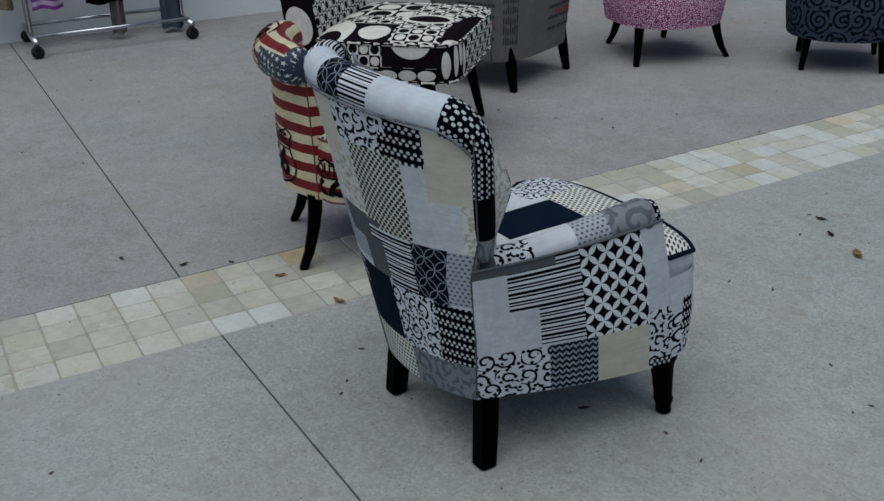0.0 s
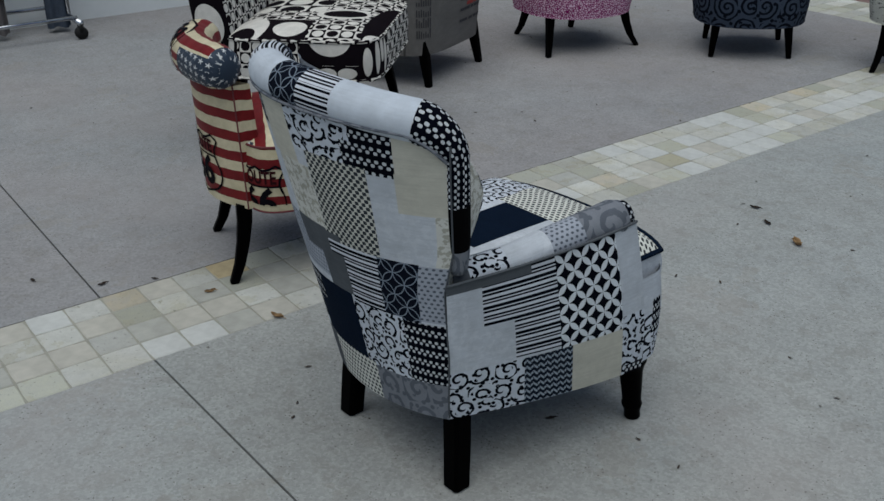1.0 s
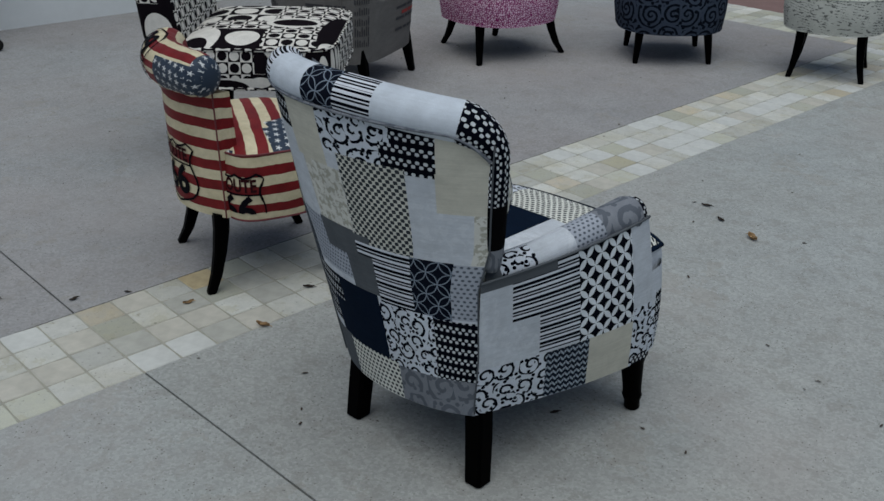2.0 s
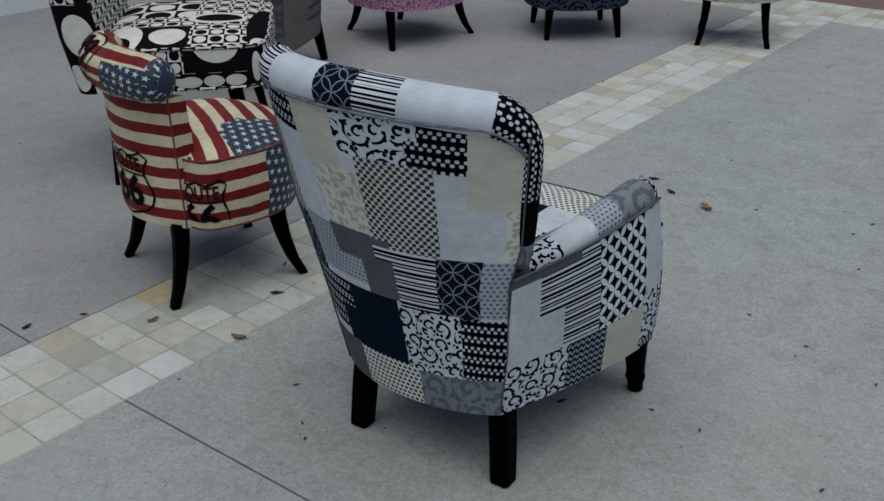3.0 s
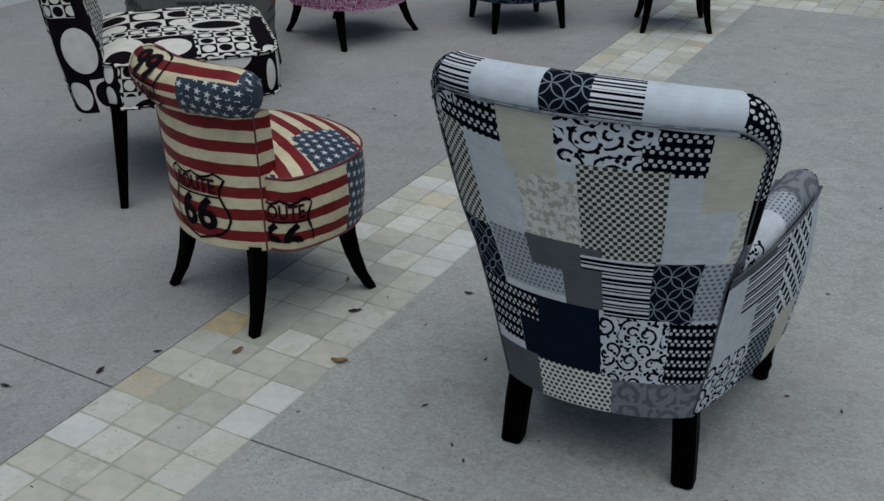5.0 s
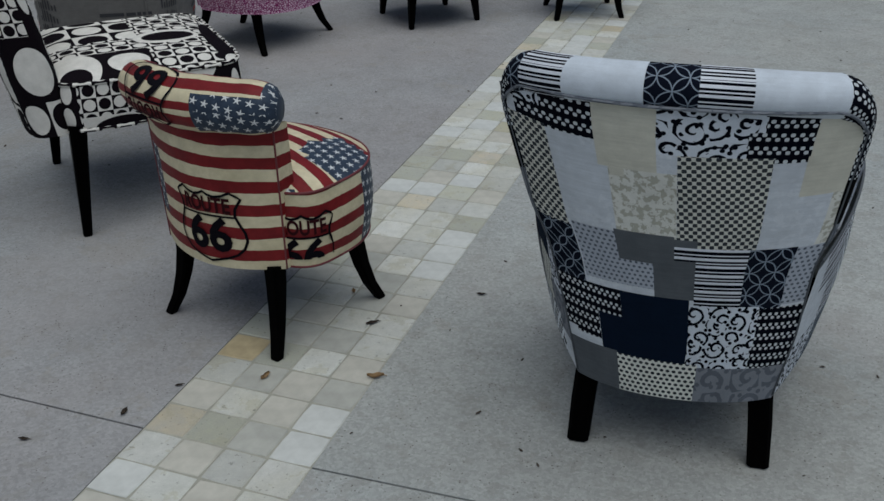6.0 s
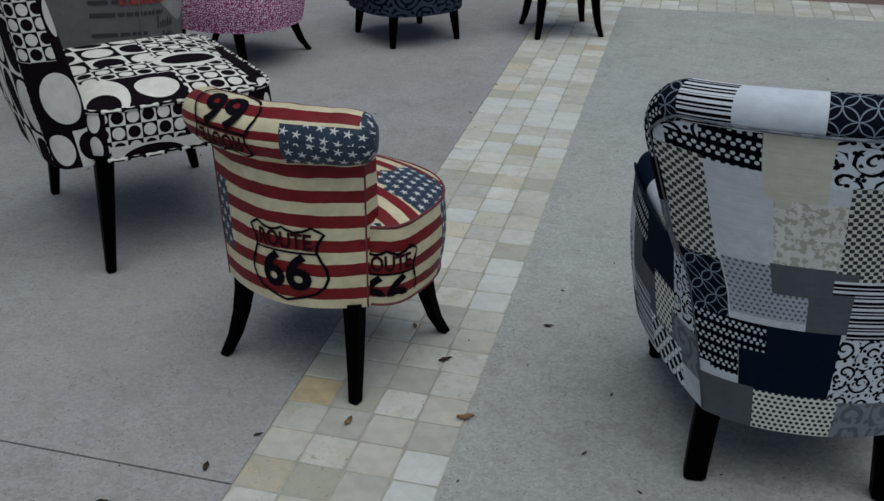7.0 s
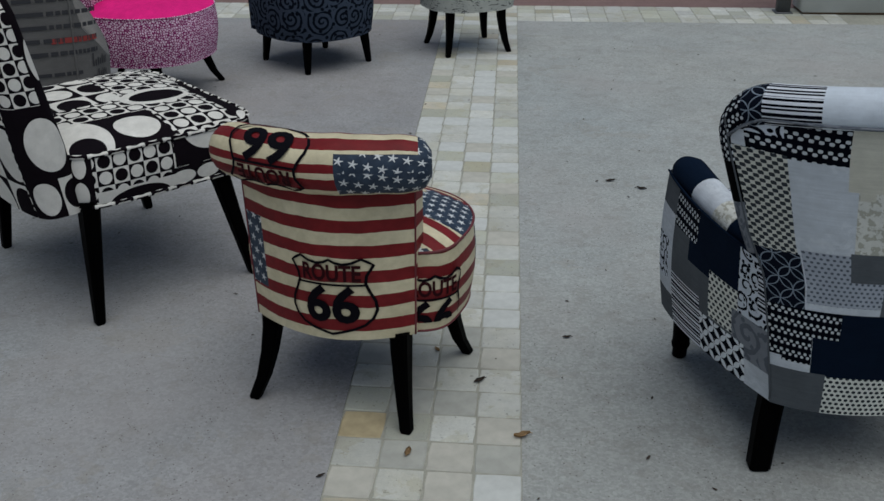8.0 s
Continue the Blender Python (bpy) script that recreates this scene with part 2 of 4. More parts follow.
def sheet(fn, us, vs, uvfn, matfn=None, bm=None, closed=False):
    """A grid over (u, v) with fn giving the place and uvfn the cloth's own metres; matfn gives each face's material slot."""
    bm = bm or bmesh.new()
    uv = bm.loops.layers.uv.verify()
    rows = [[bm.verts.new(fn(u, v)) for u in us] for v in vs]
    for j in range(len(vs) - 1):
        for i in range(len(us) - (0 if closed else 1)):
            k = (i + 1) % len(us)
            f = bm.faces.new((rows[j][i], rows[j][k], rows[j + 1][k], rows[j + 1][i]))
            u0, u1 = us[i], (us[k] if k else us[i] + (us[i] - us[i - 1]))
            for lp, (a, b) in zip(f.loops, ((u0, vs[j]), (u1, vs[j]), (u1, vs[j + 1]), (u0, vs[j + 1]))):
                lp[uv].uv = uvfn(a, b)
            if matfn:
                f.material_index = matfn((u0 + u1) / 2, (vs[j] + vs[j + 1]) / 2)
    return bm


class Patches:
    """Rectangles of cloth over a surface; a later one lies over the earlier ones."""

    def __init__(self, rest, rows):
        self.mats, self.rows = [rest], []
        for m, u0, u1, v0, v1 in rows:
            if m not in self.mats:
                self.mats.append(m)
            self.rows.append((self.mats.index(m), u0, u1, v0, v1))
        self.us = [r[1] for r in self.rows] + [r[2] for r in self.rows]
        self.vs = [r[3] for r in self.rows] + [r[4] for r in self.rows]

    def slot(self, u, v):
        s = 0
        for m, u0, u1, v0, v1 in self.rows:
            if u0 <= u <= u1 and v0 <= v <= v1:
                s = m
        return s


def tube(points, radius, seg=10, bm=None, matfn=None, squash=1.0, caps=True, uvs=1.0, up=(0, 0, 1)):
    """A round bar along points; radius is a number or a function of 0..1 along it."""
    bm = bm or bmesh.new()
    uv = bm.loops.layers.uv.verify()
    pts = [Vector(p) for p in points]
    total = [0.0]
    for a, b in zip(pts, pts[1:]):
        total.append(total[-1] + (b - a).length)
    rings, prev = [], None
    for i, p in enumerate(pts):
        d = (pts[min(i + 1, len(pts) - 1)] - pts[max(i - 1, 0)]).normalized()
        if prev is None:
            ref = Vector(up)
            if abs(d.dot(ref)) > 0.95:
                ref = Vector((0, 1, 0))
            side = d.cross(ref).normalized()
        else:
            side = (prev - d * prev.dot(d)).normalized()
        prev = side
        nrm = side.cross(d)
        s = total[i] / total[-1]
        r = radius(s) if callable(radius) else radius
        rings.append([bm.verts.new(p + (side * math.cos(2 * math.pi * k / seg) * squash + nrm * math.sin(2 * math.pi * k / seg)) * r) for k in range(seg)])
    for i in range(len(rings) - 1):
        for k in range(seg):
            f = bm.faces.new((rings[i][k], rings[i][(k + 1) % seg], rings[i + 1][(k + 1) % seg], rings[i + 1][k]))
            r = radius(0.5) if callable(radius) else radius
            c = 2 * math.pi * r
            for lp, (a, b) in zip(f.loops, ((i, k), (i, k + 1), (i + 1, k + 1), (i + 1, k))):
                lp[uv].uv = (total[a] * uvs, c * b / seg)
            if matfn:
                f.material_index = matfn((total[i] + total[i + 1]) / 2 / total[-1], (k + 0.5) / seg)
    if caps:
        for ring, s in ((rings[0], 0.0), (rings[-1], 1.0)):
            f = bm.faces.new(ring)
            if matfn:
                f.material_index = matfn(s, 0.5)
    return bm


def beam(points, sizes):
    """A bar of square section with eased corners through points, with the width and depth at each."""
    bm = bmesh.new()
    rings = []
    foot = ((points[0][0], points[0][1], points[0][2]), (sizes[0][0] * 0.8, sizes[0][1] * 0.8))
    rise = (points[0][0], points[0][1], points[0][2] + 0.005)
    for p, (w, d) in zip([foot[0], rise, *points[1:]], [foot[1], *sizes]):
        e = 0.3
        shape = ((-1, -1 + e), (-1 + e, -1), (1 - e, -1), (1, -1 + e), (1, 1 - e), (1 - e, 1), (-1 + e, 1), (-1, 1 - e))
        rings.append([bm.verts.new((p[0] + a * w / 2, p[1] + b * d / 2, p[2])) for a, b in shape])
    for a, b in zip(rings, rings[1:]):
        for k in range(8):
            bm.faces.new((a[k], a[(k + 1) % 8], b[(k + 1) % 8], b[k]))
    bm.faces.new(rings[0])
    bm.faces.new(rings[-1])
    return bm


def lathe(profile, seg=18, centre=(0, 0), lean=(0, 0)):
    bm = bmesh.new()
    rings = []
    for r, z in profile:
        rings.append([bm.verts.new((centre[0] + lean[0] * z + r * math.cos(2 * math.pi * k / seg), centre[1] + lean[1] * z + r * math.sin(2 * math.pi * k / seg), z)) for k in range(seg)])
    for a, b in zip(rings, rings[1:]):
        for k in range(seg):
            bm.faces.new((a[k], a[(k + 1) % seg], b[(k + 1) % seg], b[k]))
    bm.faces.new(rings[0])
    bm.faces.new(rings[-1])
    return bm


def box(x0, x1, y0, y1, z0, z1, ease=0.0):
    bm = bmesh.new()
    bmesh.ops.create_cube(bm, size=1.0)
    for v in bm.verts:
        v.co = ((x0 + x1) / 2 + v.co.x * (x1 - x0), (y0 + y1) / 2 + v.co.y * (y1 - y0), (z0 + z1) / 2 + v.co.z * (z1 - z0))
    if ease:
        bmesh.ops.bevel(bm, geom=bm.edges[:], offset=ease, segments=2, affect="EDGES")
    return bm


def lettering(text, size):
    """Flat mesh of a line of letters, centred on the origin, cut fine enough to be bent."""
    cu = bpy.data.curves.new("letters", "FONT")
    cu.body, cu.size, cu.align_x, cu.align_y, cu.resolution_u, cu.offset = text, size, "CENTER", "CENTER", 3, size * 0.03
    ob = new("letters", cu)
    me = bpy.data.meshes.new_from_object(ob.evaluated_get(bpy.context.evaluated_depsgraph_get()))
    bm = bmesh.new()
    bm.from_mesh(me)
    bpy.data.objects.remove(ob)
    bpy.data.meshes.remove(me)
    return bm


def ribbon(points, width):
    """A flat line through (x, y) points with mitred bends."""
    bm = bmesh.new()
    pts = [Vector((a, b)) for a, b in points]
    left, right = [], []
    for i, p in enumerate(pts):
        d = (pts[min(i + 1, len(pts) - 1)] - pts[max(i - 1, 0)]).normalized()
        n = Vector((-d.y, d.x)) * width / 2
        left.append(bm.verts.new((*(p + n), 0)))
        right.append(bm.verts.new((*(p - n), 0)))
    for i in range(len(pts) - 1):
        bm.faces.new((left[i], right[i], right[i + 1], left[i + 1]))
    return bm


def bend_on(bm, fn, step=0.012):
    """Lays a flat mesh on a surface: fn takes flat x, y and gives the place."""
    for axis in (0, 1):
        lo, hi = min(v.co[axis] for v in bm.verts), max(v.co[axis] for v in bm.verts)
        n = [0, 0, 0]
        n[axis] = 1
        c = lo + step
        while c < hi:
            co = [0, 0, 0]
            co[axis] = c
            bmesh.ops.bisect_plane(bm, geom=bm.verts[:] + bm.edges[:] + bm.faces[:], plane_co=co, plane_no=n)
            c += step
    for v in bm.verts:
        v.co = fn(v.co.x, v.co.y)
    return bm


def join(*bms):
    out = bms[0]
    for b in bms[1:]:
        me = bpy.data.meshes.new("joined")
        b.to_mesh(me)
        b.free()
        out.from_mesh(me)
        bpy.data.meshes.remove(me)
    return out


def lerp(x, xs, ys):
    return float(np.interp(x, xs, ys))


def arc_of(fn, us, v=0.5):
    """Distance round a closed outline, as a function of its parameter."""
    pts = [fn(a, v) for a in us] + [fn(us[0], v)]
    tot = [0.0]
    for p, q in zip(pts, pts[1:]):
        tot.append(tot[-1] + (q - p).length)
    keys = list(us) + [1.0]
    return lambda a: lerp(a, keys, tot)


# ---- ground ----
BAND, PITCH, ALONG = 0.408, 0.102, 0.1045
CROSS0, CROSS1 = 4.40, 4.808


def joint_y(x):
    return -0.034 * x if x < 0 else 0.006 * x


def flat(name, polys, mat, label, category):
    bm = bmesh.new()
    for poly in polys:
        bm.faces.new([bm.verts.new(p) for p in poly])
    ob = part(name, bm, mat, None, label, False)
    return tagged(ob, "", category, "", "structure")


FAR = 400.0
G = 0.0028


def side_slab(x0, x1):
    """Concrete on one side of the tile band, parted by the saw-cut joint."""
    a, b = joint_y(x0), joint_y(x1)
    polys = [
        [(x0, -FAR, 0), (x1, -FAR, 0), (x1, b - G, 0), (x0, a - G, 0)],
        [(x0, a + G, 0), (x1, b + G, 0), (x1, CROSS0, 0), (x0, CROSS0, 0)],
        [(x0, a - G, 0), (x1, b - G, 0), (x1, b - G, -0.012), (x0, a - G, -0.012)],
        [(x0, a + G, -0.012), (x1, b + G, -0.012), (x1, b + G, 0), (x0, a + G, 0)],
    ]
    return polys


ground = flat("ground", side_slab(0.0, 60.0), floor_mat, "grey exposed-aggregate concrete terrace with a saw-cut joint and dry litter", "ground")
flat("ground", side_slab(-60.0, -BAND), floor_shaded, "pinkish-grey aggregate concrete slab with painted-in shade and a saw-cut joint", "ground")
flat("joint_bed", [[(a, joint_y(a) - 0.05, -0.010), (b, joint_y(b) - 0.05, -0.010), (b, joint_y(b) + 0.05, -0.010), (a, joint_y(a) + 0.05, -0.010)] for a, b in ((-60, 0), (0, 60))], joint_mat,
     "dark filler in the saw-cut joint of the terrace", "joint")
band_bed = flat("pavement", [[(-BAND, -60, -0.0014), (0, -60, -0.0014), (0, CROSS0, -0.0014), (-BAND, CROSS0, -0.0014)],
                             [(-60, CROSS0, -0.0014), (60, CROSS0, -0.0014), (60, CROSS1, -0.0014), (-60, CROSS1, -0.0014)]], grout,
                "band of tumbled cream travertine tiles set in sandy grout", "tile band")
flat("road", [[(-FAR, CROSS1, -0.002), (FAR, CROSS1, -0.002), (FAR, FAR, -0.002), (-FAR, FAR, -0.002)]], red_pave, "red-brown paving beyond the tiled edge of the terrace", "paving")


# ---- walls ----
def wall_box(name, x0, x1, y0, y1, h, turn, ox, oy, mat, label):
    ob = part(name, box(x0, x1, y0, y1, -0.02, h, 0.006), mat, None, label, False)
    ob.matrix_basis = pose(ox, oy, 0, 0, 0, turn)
    return tagged(ob, "", "wall", "", "structure")


wall_box("wall_west", -0.25, 0.0, -6.0, 4.2, 3.2, -5.0, -3.85, 0.08, wall_paint, "white painted rendered wall behind the clothes rack")

planter = root("low_wall", 1.63, 4.635, 1.0, "low white painted wall block with a stained foot", "low wall")
part("block", box(0, 2.4, 0, 0.22, 0.012, 0.95, 0.008), wall_paint, planter)
part("stained_foot", box(0.01, 2.39, 0.012, 0.21, 0.0, 0.014), simple("rusty_edge", (0.16, 0.10, 0.06), 0.9), planter, "rust-stained base strip")
post = root("post", 1.535, 4.69, 1.0, "grey painted square metal post on a foot plate", "post")
part("shaft", box(-0.035, 0.035, -0.035, 0.035, 0.006, 2.2, 0.004), grey_metal, post)
part("foot_plate", box(-0.05, 0.05, -0.05, 0.05, 0, 0.008, 0.002), grey_metal, post)


# ---- patchwork armchair ----
def arm_back(u, z):
    w = lerp(z, (0.18, 0.3, 0.52, 0.77, 0.8), (0.186, 0.207, 0.238, 0.285, 0.29) if u > 0 else (0.178, 0.2, 0.235, 0.285, 0.29))
    e = lerp(z, (0.19, 0.3, 0.52, 0.77), (0.05, 0.058, 0.075, 0.13 if u < 0 else 0.088))
    return Vector((w * u * (lerp(z, (0.45, 0.7), (1.0, 1.035)) if u < 0 else 1.0) - 0.06 * max(0.0, min(0.4, z - 0.32)), -0.243 - 0.2 * z + e * (0.75 * u * u + 0.25 * u ** 4), z))


def top_z(u):
    return 0.795 - 0.012 * u * u - 0.042 * (max(0.0, abs(u) - 0.78) / 0.22) ** 2


def arm_side(s, v, sg=1.0):
    zt, zb = 0.482 + 0.035 * s, 0.170 - 0.012 * s
    z = zb + (zt - zb) * v
    w = lerp(z, (0.18, 0.3, 0.52), (0.186, 0.207, 0.238) if sg > 0 else (0.178, 0.2, 0.235))
    yb = -0.243 - 0.2 * z + lerp(z, (0.19, 0.3, 0.52), (0.05, 0.058, 0.07))
    xf, yf = 0.29 + 0.028 * v + 0.012 * math.sin(math.pi * min(1, max(0, v))), 0.205 - 0.085 * v
    q = 1 - (1 - min(max(s, 0), 1)) ** 1.6
    return Vector((sg * (w + (xf - w) * q) - (0.018 * q if sg < 0 else 0.0), yb + (yf - yb) * s, z))


def build_armchair():
    ob = root("armchair", 0.663, 0.491, 3.3, "patchwork armchair in navy, white and cream cloth on black legs", "armchair", size=(1.034, 1.045))
    # outer back
    def shifted(rows):
        out = []
        for m, u0, u1, z0, z1 in rows:
            q = 0.5 * (max(z0, 0.18) + min(z1, 0.8))
            d, g = lerp(q, (0.32, 0.5, 0.72), (0.0, 0.035, 0.07)), lerp(q, (0.46, 0.54), (1.0, 1.06))
            out.append((m, (u0 + d) / g, (u1 + d) / g, z0, z1))
        return out

    back = Patches(linen, shifted([
        (spots, -1.05, -0.53, 0.70, 0.82), (scroll, -1.4, -0.86, 0.735, 0.82), (weave, -1.4, -0.83, 0.515, 0.705), (linen, -0.83, -0.45, 0.53, 0.70),
        (cream, -0.53, -0.17, 0.655, 0.82), (pale_floral, -0.45, -0.03, 0.53, 0.655), (cream, -0.45, -0.36, 0.64, 0.66),
        (scroll, -0.17, 0.42, 0.69, 0.82), (spots, 0.34, 0.70, 0.68, 0.735), (spots, 0.42, 0.70, 0.72, 0.82), (cream, 0.70, 1.4, 0.615, 0.82),
        (weave, -0.03, 0.52, 0.515, 0.69), (linen, 0.52, 0.95, 0.51, 0.68), (cream, 0.70, 1.4, 0.615, 0.69), (pale_floral, 0.93, 1.4, 0.50, 0.615),
        (circles, -1.4, -0.75, 0.40, 0.52), (small_dots, -0.75, -0.15, 0.42, 0.53), (slate, -0.45, -0.03, 0.475, 0.535), (slate, -0.18, 0.13, 0.405, 0.53),
        (stripe, -0.03, 0.48, 0.487, 0.515), (stripe, 0.13, 0.48, 0.395, 0.51), (circles, 0.48, 0.79, 0.39, 0.515), (small_dots, 0.79, 1.4, 0.395, 0.513),
        (navy, -0.66, 0.12, 0.255, 0.405), (spots, -1.4, -0.45, 0.345, 0.405), (spots, -1.4, -0.66, 0.28, 0.36), (linen, -1.4, -0.9, 0.26, 0.29),
        (scroll, 0.12, 0.66, 0.25, 0.395), (spots, 0.66, 1.4, 0.25, 0.39),
        (slate, -1.4, -0.52, 0.1, 0.262), (pale_weave, -0.52, 0.23, 0.1, 0.258), (grey_swirl, 0.23, 1.4, 0.1, 0.252)]))
    us = steps(-1.0, 1.0, 30, back.us)
    vs = steps(0.168, 0.80, 24, back.vs)

    def outer(u, z):
        return arm_back(u * lerp(z, (0.46, 0.54), (1.0, 1.06)), min(z, top_z(u)) if z > 0.75 else z)

    part("outer_back", sheet(outer, us, vs, lambda u, z: (0.26 * u, z), back.slot), back.mats, ob)
    # the back's own thickness, with the inner back
    inner_p = Patches(pale_floral, [(linen, -1.2, -0.3, 0.6, 0.9), (scroll, 0.3, 1.2, 0.50, 0.7), (cream, -0.3, 0.3, 0.42, 0.6), (small_dots, 0.8, 1.2, 0.6, 0.9), (spots, 0.8, 1.2, 0.4, 0.6)])

    def inner(u, z):
        z = min(z, top_z(u) + 0.005)
        p = arm_back(u * 0.93, z)
        return Vector((p.x * 0.95, p.y + 0.108 + 0.046 * math.sin(math.pi * min(1.0, max(0.0, (z - 0.50) / 0.24))) ** 2 - 0.018 * u * u, z))

    part("inner_back", sheet(inner, steps(-1, 1, 24, inner_p.us), steps(0.34, 0.80, 16, inner_p.vs), lambda u, z: (0.26 * u, z), inner_p.slot), inner_p.mats, ob, "padded inner back")

    # roll that runs up one wing, over the top and down the other
    line = []
    for i in range(9):
        line.append((-1.075, 0.50 + 0.20 * i / 8))
    for k in range(1, 8):
        a = math.pi / 2 * k / 8
        line.append((-1.075 + 0.24 * (1 - math.cos(a)), 0.70 + 0.093 * math.sin(a)))
    n = 30
    for i in range(n + 1):
        u = -0.835 + 1.67 * i / n
        line.append((u, 0.809 - 0.023 * u * u))
    for k in range(7, 0, -1):
        a = math.pi / 2 * k / 8
        line.append((1.075 - 0.24 * (1 - math.cos(a)), 0.70 + 0.093 * math.sin(a)))
    for i in range(9):
        line.append((1.075, 0.70 - 0.20 * i / 8))
    pts = []
    for u, z in line:
        p = arm_back(u, z)
        e = 0.01
        t = arm_back(u + e, z) - arm_back(u - e, z)
        inward = Vector((-t.y, t.x, 0)).normalized()
        p = p + inward * lerp(z, (0.70, 0.79), (0.021, 0.033))
        pts.append(p + Vector((0, 0, -0.012 * min(1.0, max(0.0, (z - 0.72) / 0.06)))))
    tot = [0.0]
    for a, b in zip(pts, pts[1:]):
        tot.append(tot[-1] + (b - a).length)
    frac = {round(l[0], 3): tot[i] / tot[-1] for i, l in enumerate(line) if l[1] > 0.72}

    def at(u):
        k = min(frac, key=lambda q: abs(q - u))
        return frac[k]

    cuts = [(0.0, grey_swirl), (0.09, black_cloth), (0.16, spots), (at(-0.97), circles), (at(-0.87), stripe), (at(-0.6), white_cloth), (at(-0.17), circles), (at(0.12), stripe), (at(0.4), white_cloth), (at(0.9), spots),
            (0.875, black_cloth), (0.955, grey_swirl)]
    mats = []
    for _, m in cuts:
        if m not in mats:
            mats.append(m)

    def roll_mat(s, k):
        m = cuts[0][1]
        for c, q in cuts:
            if s >= c:
                m = q
        return mats.index(m)

    fine = []
    for a, b in zip(pts, pts[1:]):
        fine += [a, a.lerp(b, 0.5)]
    fine.append(pts[-1])
    part("top_roll", tube(fine, lambda s: 0.037 - 0.013 * min(1.0, max(0.0, (abs(2 * s - 1) - 0.49) / 0.14)) - 0.008 * (abs(2 * s - 1)) ** 16, 18, None, roll_mat, 0.95), mats, ob, "padded roll along the top and wings")
    for sg in (1, -1):
        part("wing_lining", sheet(lambda a, z: outer(sg, z).lerp(inner(sg, z), a), steps(0, 1, 4), steps(0.34, 0.80, 10), lambda a, z: (a * 0.1, z)), pale_floral, ob)
    # piping
    part("piping", tube([outer(u, top_z(u) - 0.021) + Vector((0, -0.0065, 0.0)) for u in steps(-1, 1, 40)], 0.003, 7), grey_swirl, ob, "corded seam under the roll")
    for sg in (1, -1):
        part("piping", tube([outer(sg, z) + Vector((sg * 0.001, -0.001, 0)) for z in steps(0.175, 0.79, 30)], 0.0018, 6), slate, ob)

    # sides and arms
    right = Patches(linen, [
        (stripe, 0.16, 0.52, 0.66, 1.0), (stripe, 0.30, 0.52, 0.38, 0.68), (petal, 0.52, 0.86, 0.36, 1.02), (linen, 0.86, 1.1, 0.42, 1.0), (slate, -0.1, 0.4, 0.93, 1.05), (scroll, 0.86, 1.1, 0.0, 0.42),
        (scroll, -0.1, 0.34, -0.1, 0.36), (zigzag, 0.34, 0.58, -0.1, 0.36), (cream, 0.58, 0.86, -0.1, 0.36), (scroll, 0.86, 1.1, -0.1, 0.44), (spots, 0.88, 1.1, -0.1, 0.07)])
    left = Patches(slate, [
        (scroll, -0.1, 0.2, 0.5, 1.05), (stripe, -0.1, 0.07, 0.62, 1.05), (navy, 0.2, 0.62, 0.6, 1.05), (spots, 0.55, 0.8, 0.75, 1.05), (pale_weave, 0.2, 0.42, 0.32, 0.66), (grey_swirl, -0.1, 0.24, 0.12, 0.52),
        (petal, 0.16, 0.5, -0.1, 0.30), (linen, -0.1, 0.16, -0.1, 0.2), (stripe, 0.5, 0.8, 0.0, 0.4), (linen, 0.8, 1.1, 0.2, 0.8), (scroll, 0.85, 1.1, 0.3, 0.6)])
    for sg, p in ((1, right), (-1, left)):
        part("side_panel", sheet(lambda s, v: arm_side(s, v, sg), steps(0, 1, 18, p.us), steps(0, 1, 14, p.vs), lambda s, v: (0.42 * s * sg, 0.3 * v), p.slot), p.mats, ob)
        part("arm_lining", sheet(lambda s, v: arm_side(s, 0.45 + 0.55 * v, sg) * 1.0 - Vector((sg * 0.085, 0, 0)), steps(0, 1, 10), steps(0, 1, 6), lambda s, v: (0.42 * s, 0.3 * v)), white_cloth, ob)
        front = sheet(lambda a, v: arm_side(1, v, sg) - Vector((sg * 0.085 * a, -0.012 * math.sin(math.pi * a), 0)), steps(0, 1, 5), steps(0, 1, 8), lambda a, v: (0.085 * a, 0.3 * v))
        part("arm_front", front, linen, ob)
        ax = [(sg * lerp(t, (0, 0.3, 1), (0.200, 0.238, 0.288)) - (0.018 * t if sg < 0 else 0.0), lerp(t, (0, 1), (-0.235, 0.125)), lerp(t, (0, 0.5, 1), (0.470, 0.496, 0.522))) for t in steps(0, 1, 26)]
        seq = ((0.0, slate), (0.06, scroll), (0.27, linen), (0.50, small_dots), (0.70, grey_swirl), (0.96, spots)) if sg > 0 else ((0.0, navy), (0.3, pale_floral), (0.48, linen), (0.7, navy))
        am = []
        for _, m in seq:
            if m not in am:
                am.append(m)

        def arm_mat(s, k, seq=seq, am=am):
            m = seq[0][1]
            for c, q in seq:
                if s >= c:
                    m = q
            return am.index(m)

        part("arm_roll", tube(ax, lambda s: 0.027 + 0.010 * s - 0.012 * max(0.0, s - 0.93) / 0.07, 18, None, arm_mat, 1.05), am, ob, "padded rolled arm")
        part("piping", tube([arm_side(s, 1.0, sg) + Vector((sg * 0.002, 0, 0)) for s in steps(0, 1, 20)], 0.0026, 6), slate if sg > 0 else navy, ob)

    # seat front and cushion
    def apron(a, v):
        ang = math.pi * a
        x = -0.283 * math.copysign(abs(math.cos(ang)) ** 0.55, math.cos(ang))
        y = 0.185 + 0.128 * math.sin(ang) ** 0.5
        return Vector((x, y + 0.012 * math.sin(math.pi * v), 0.163 + 0.195 * v))

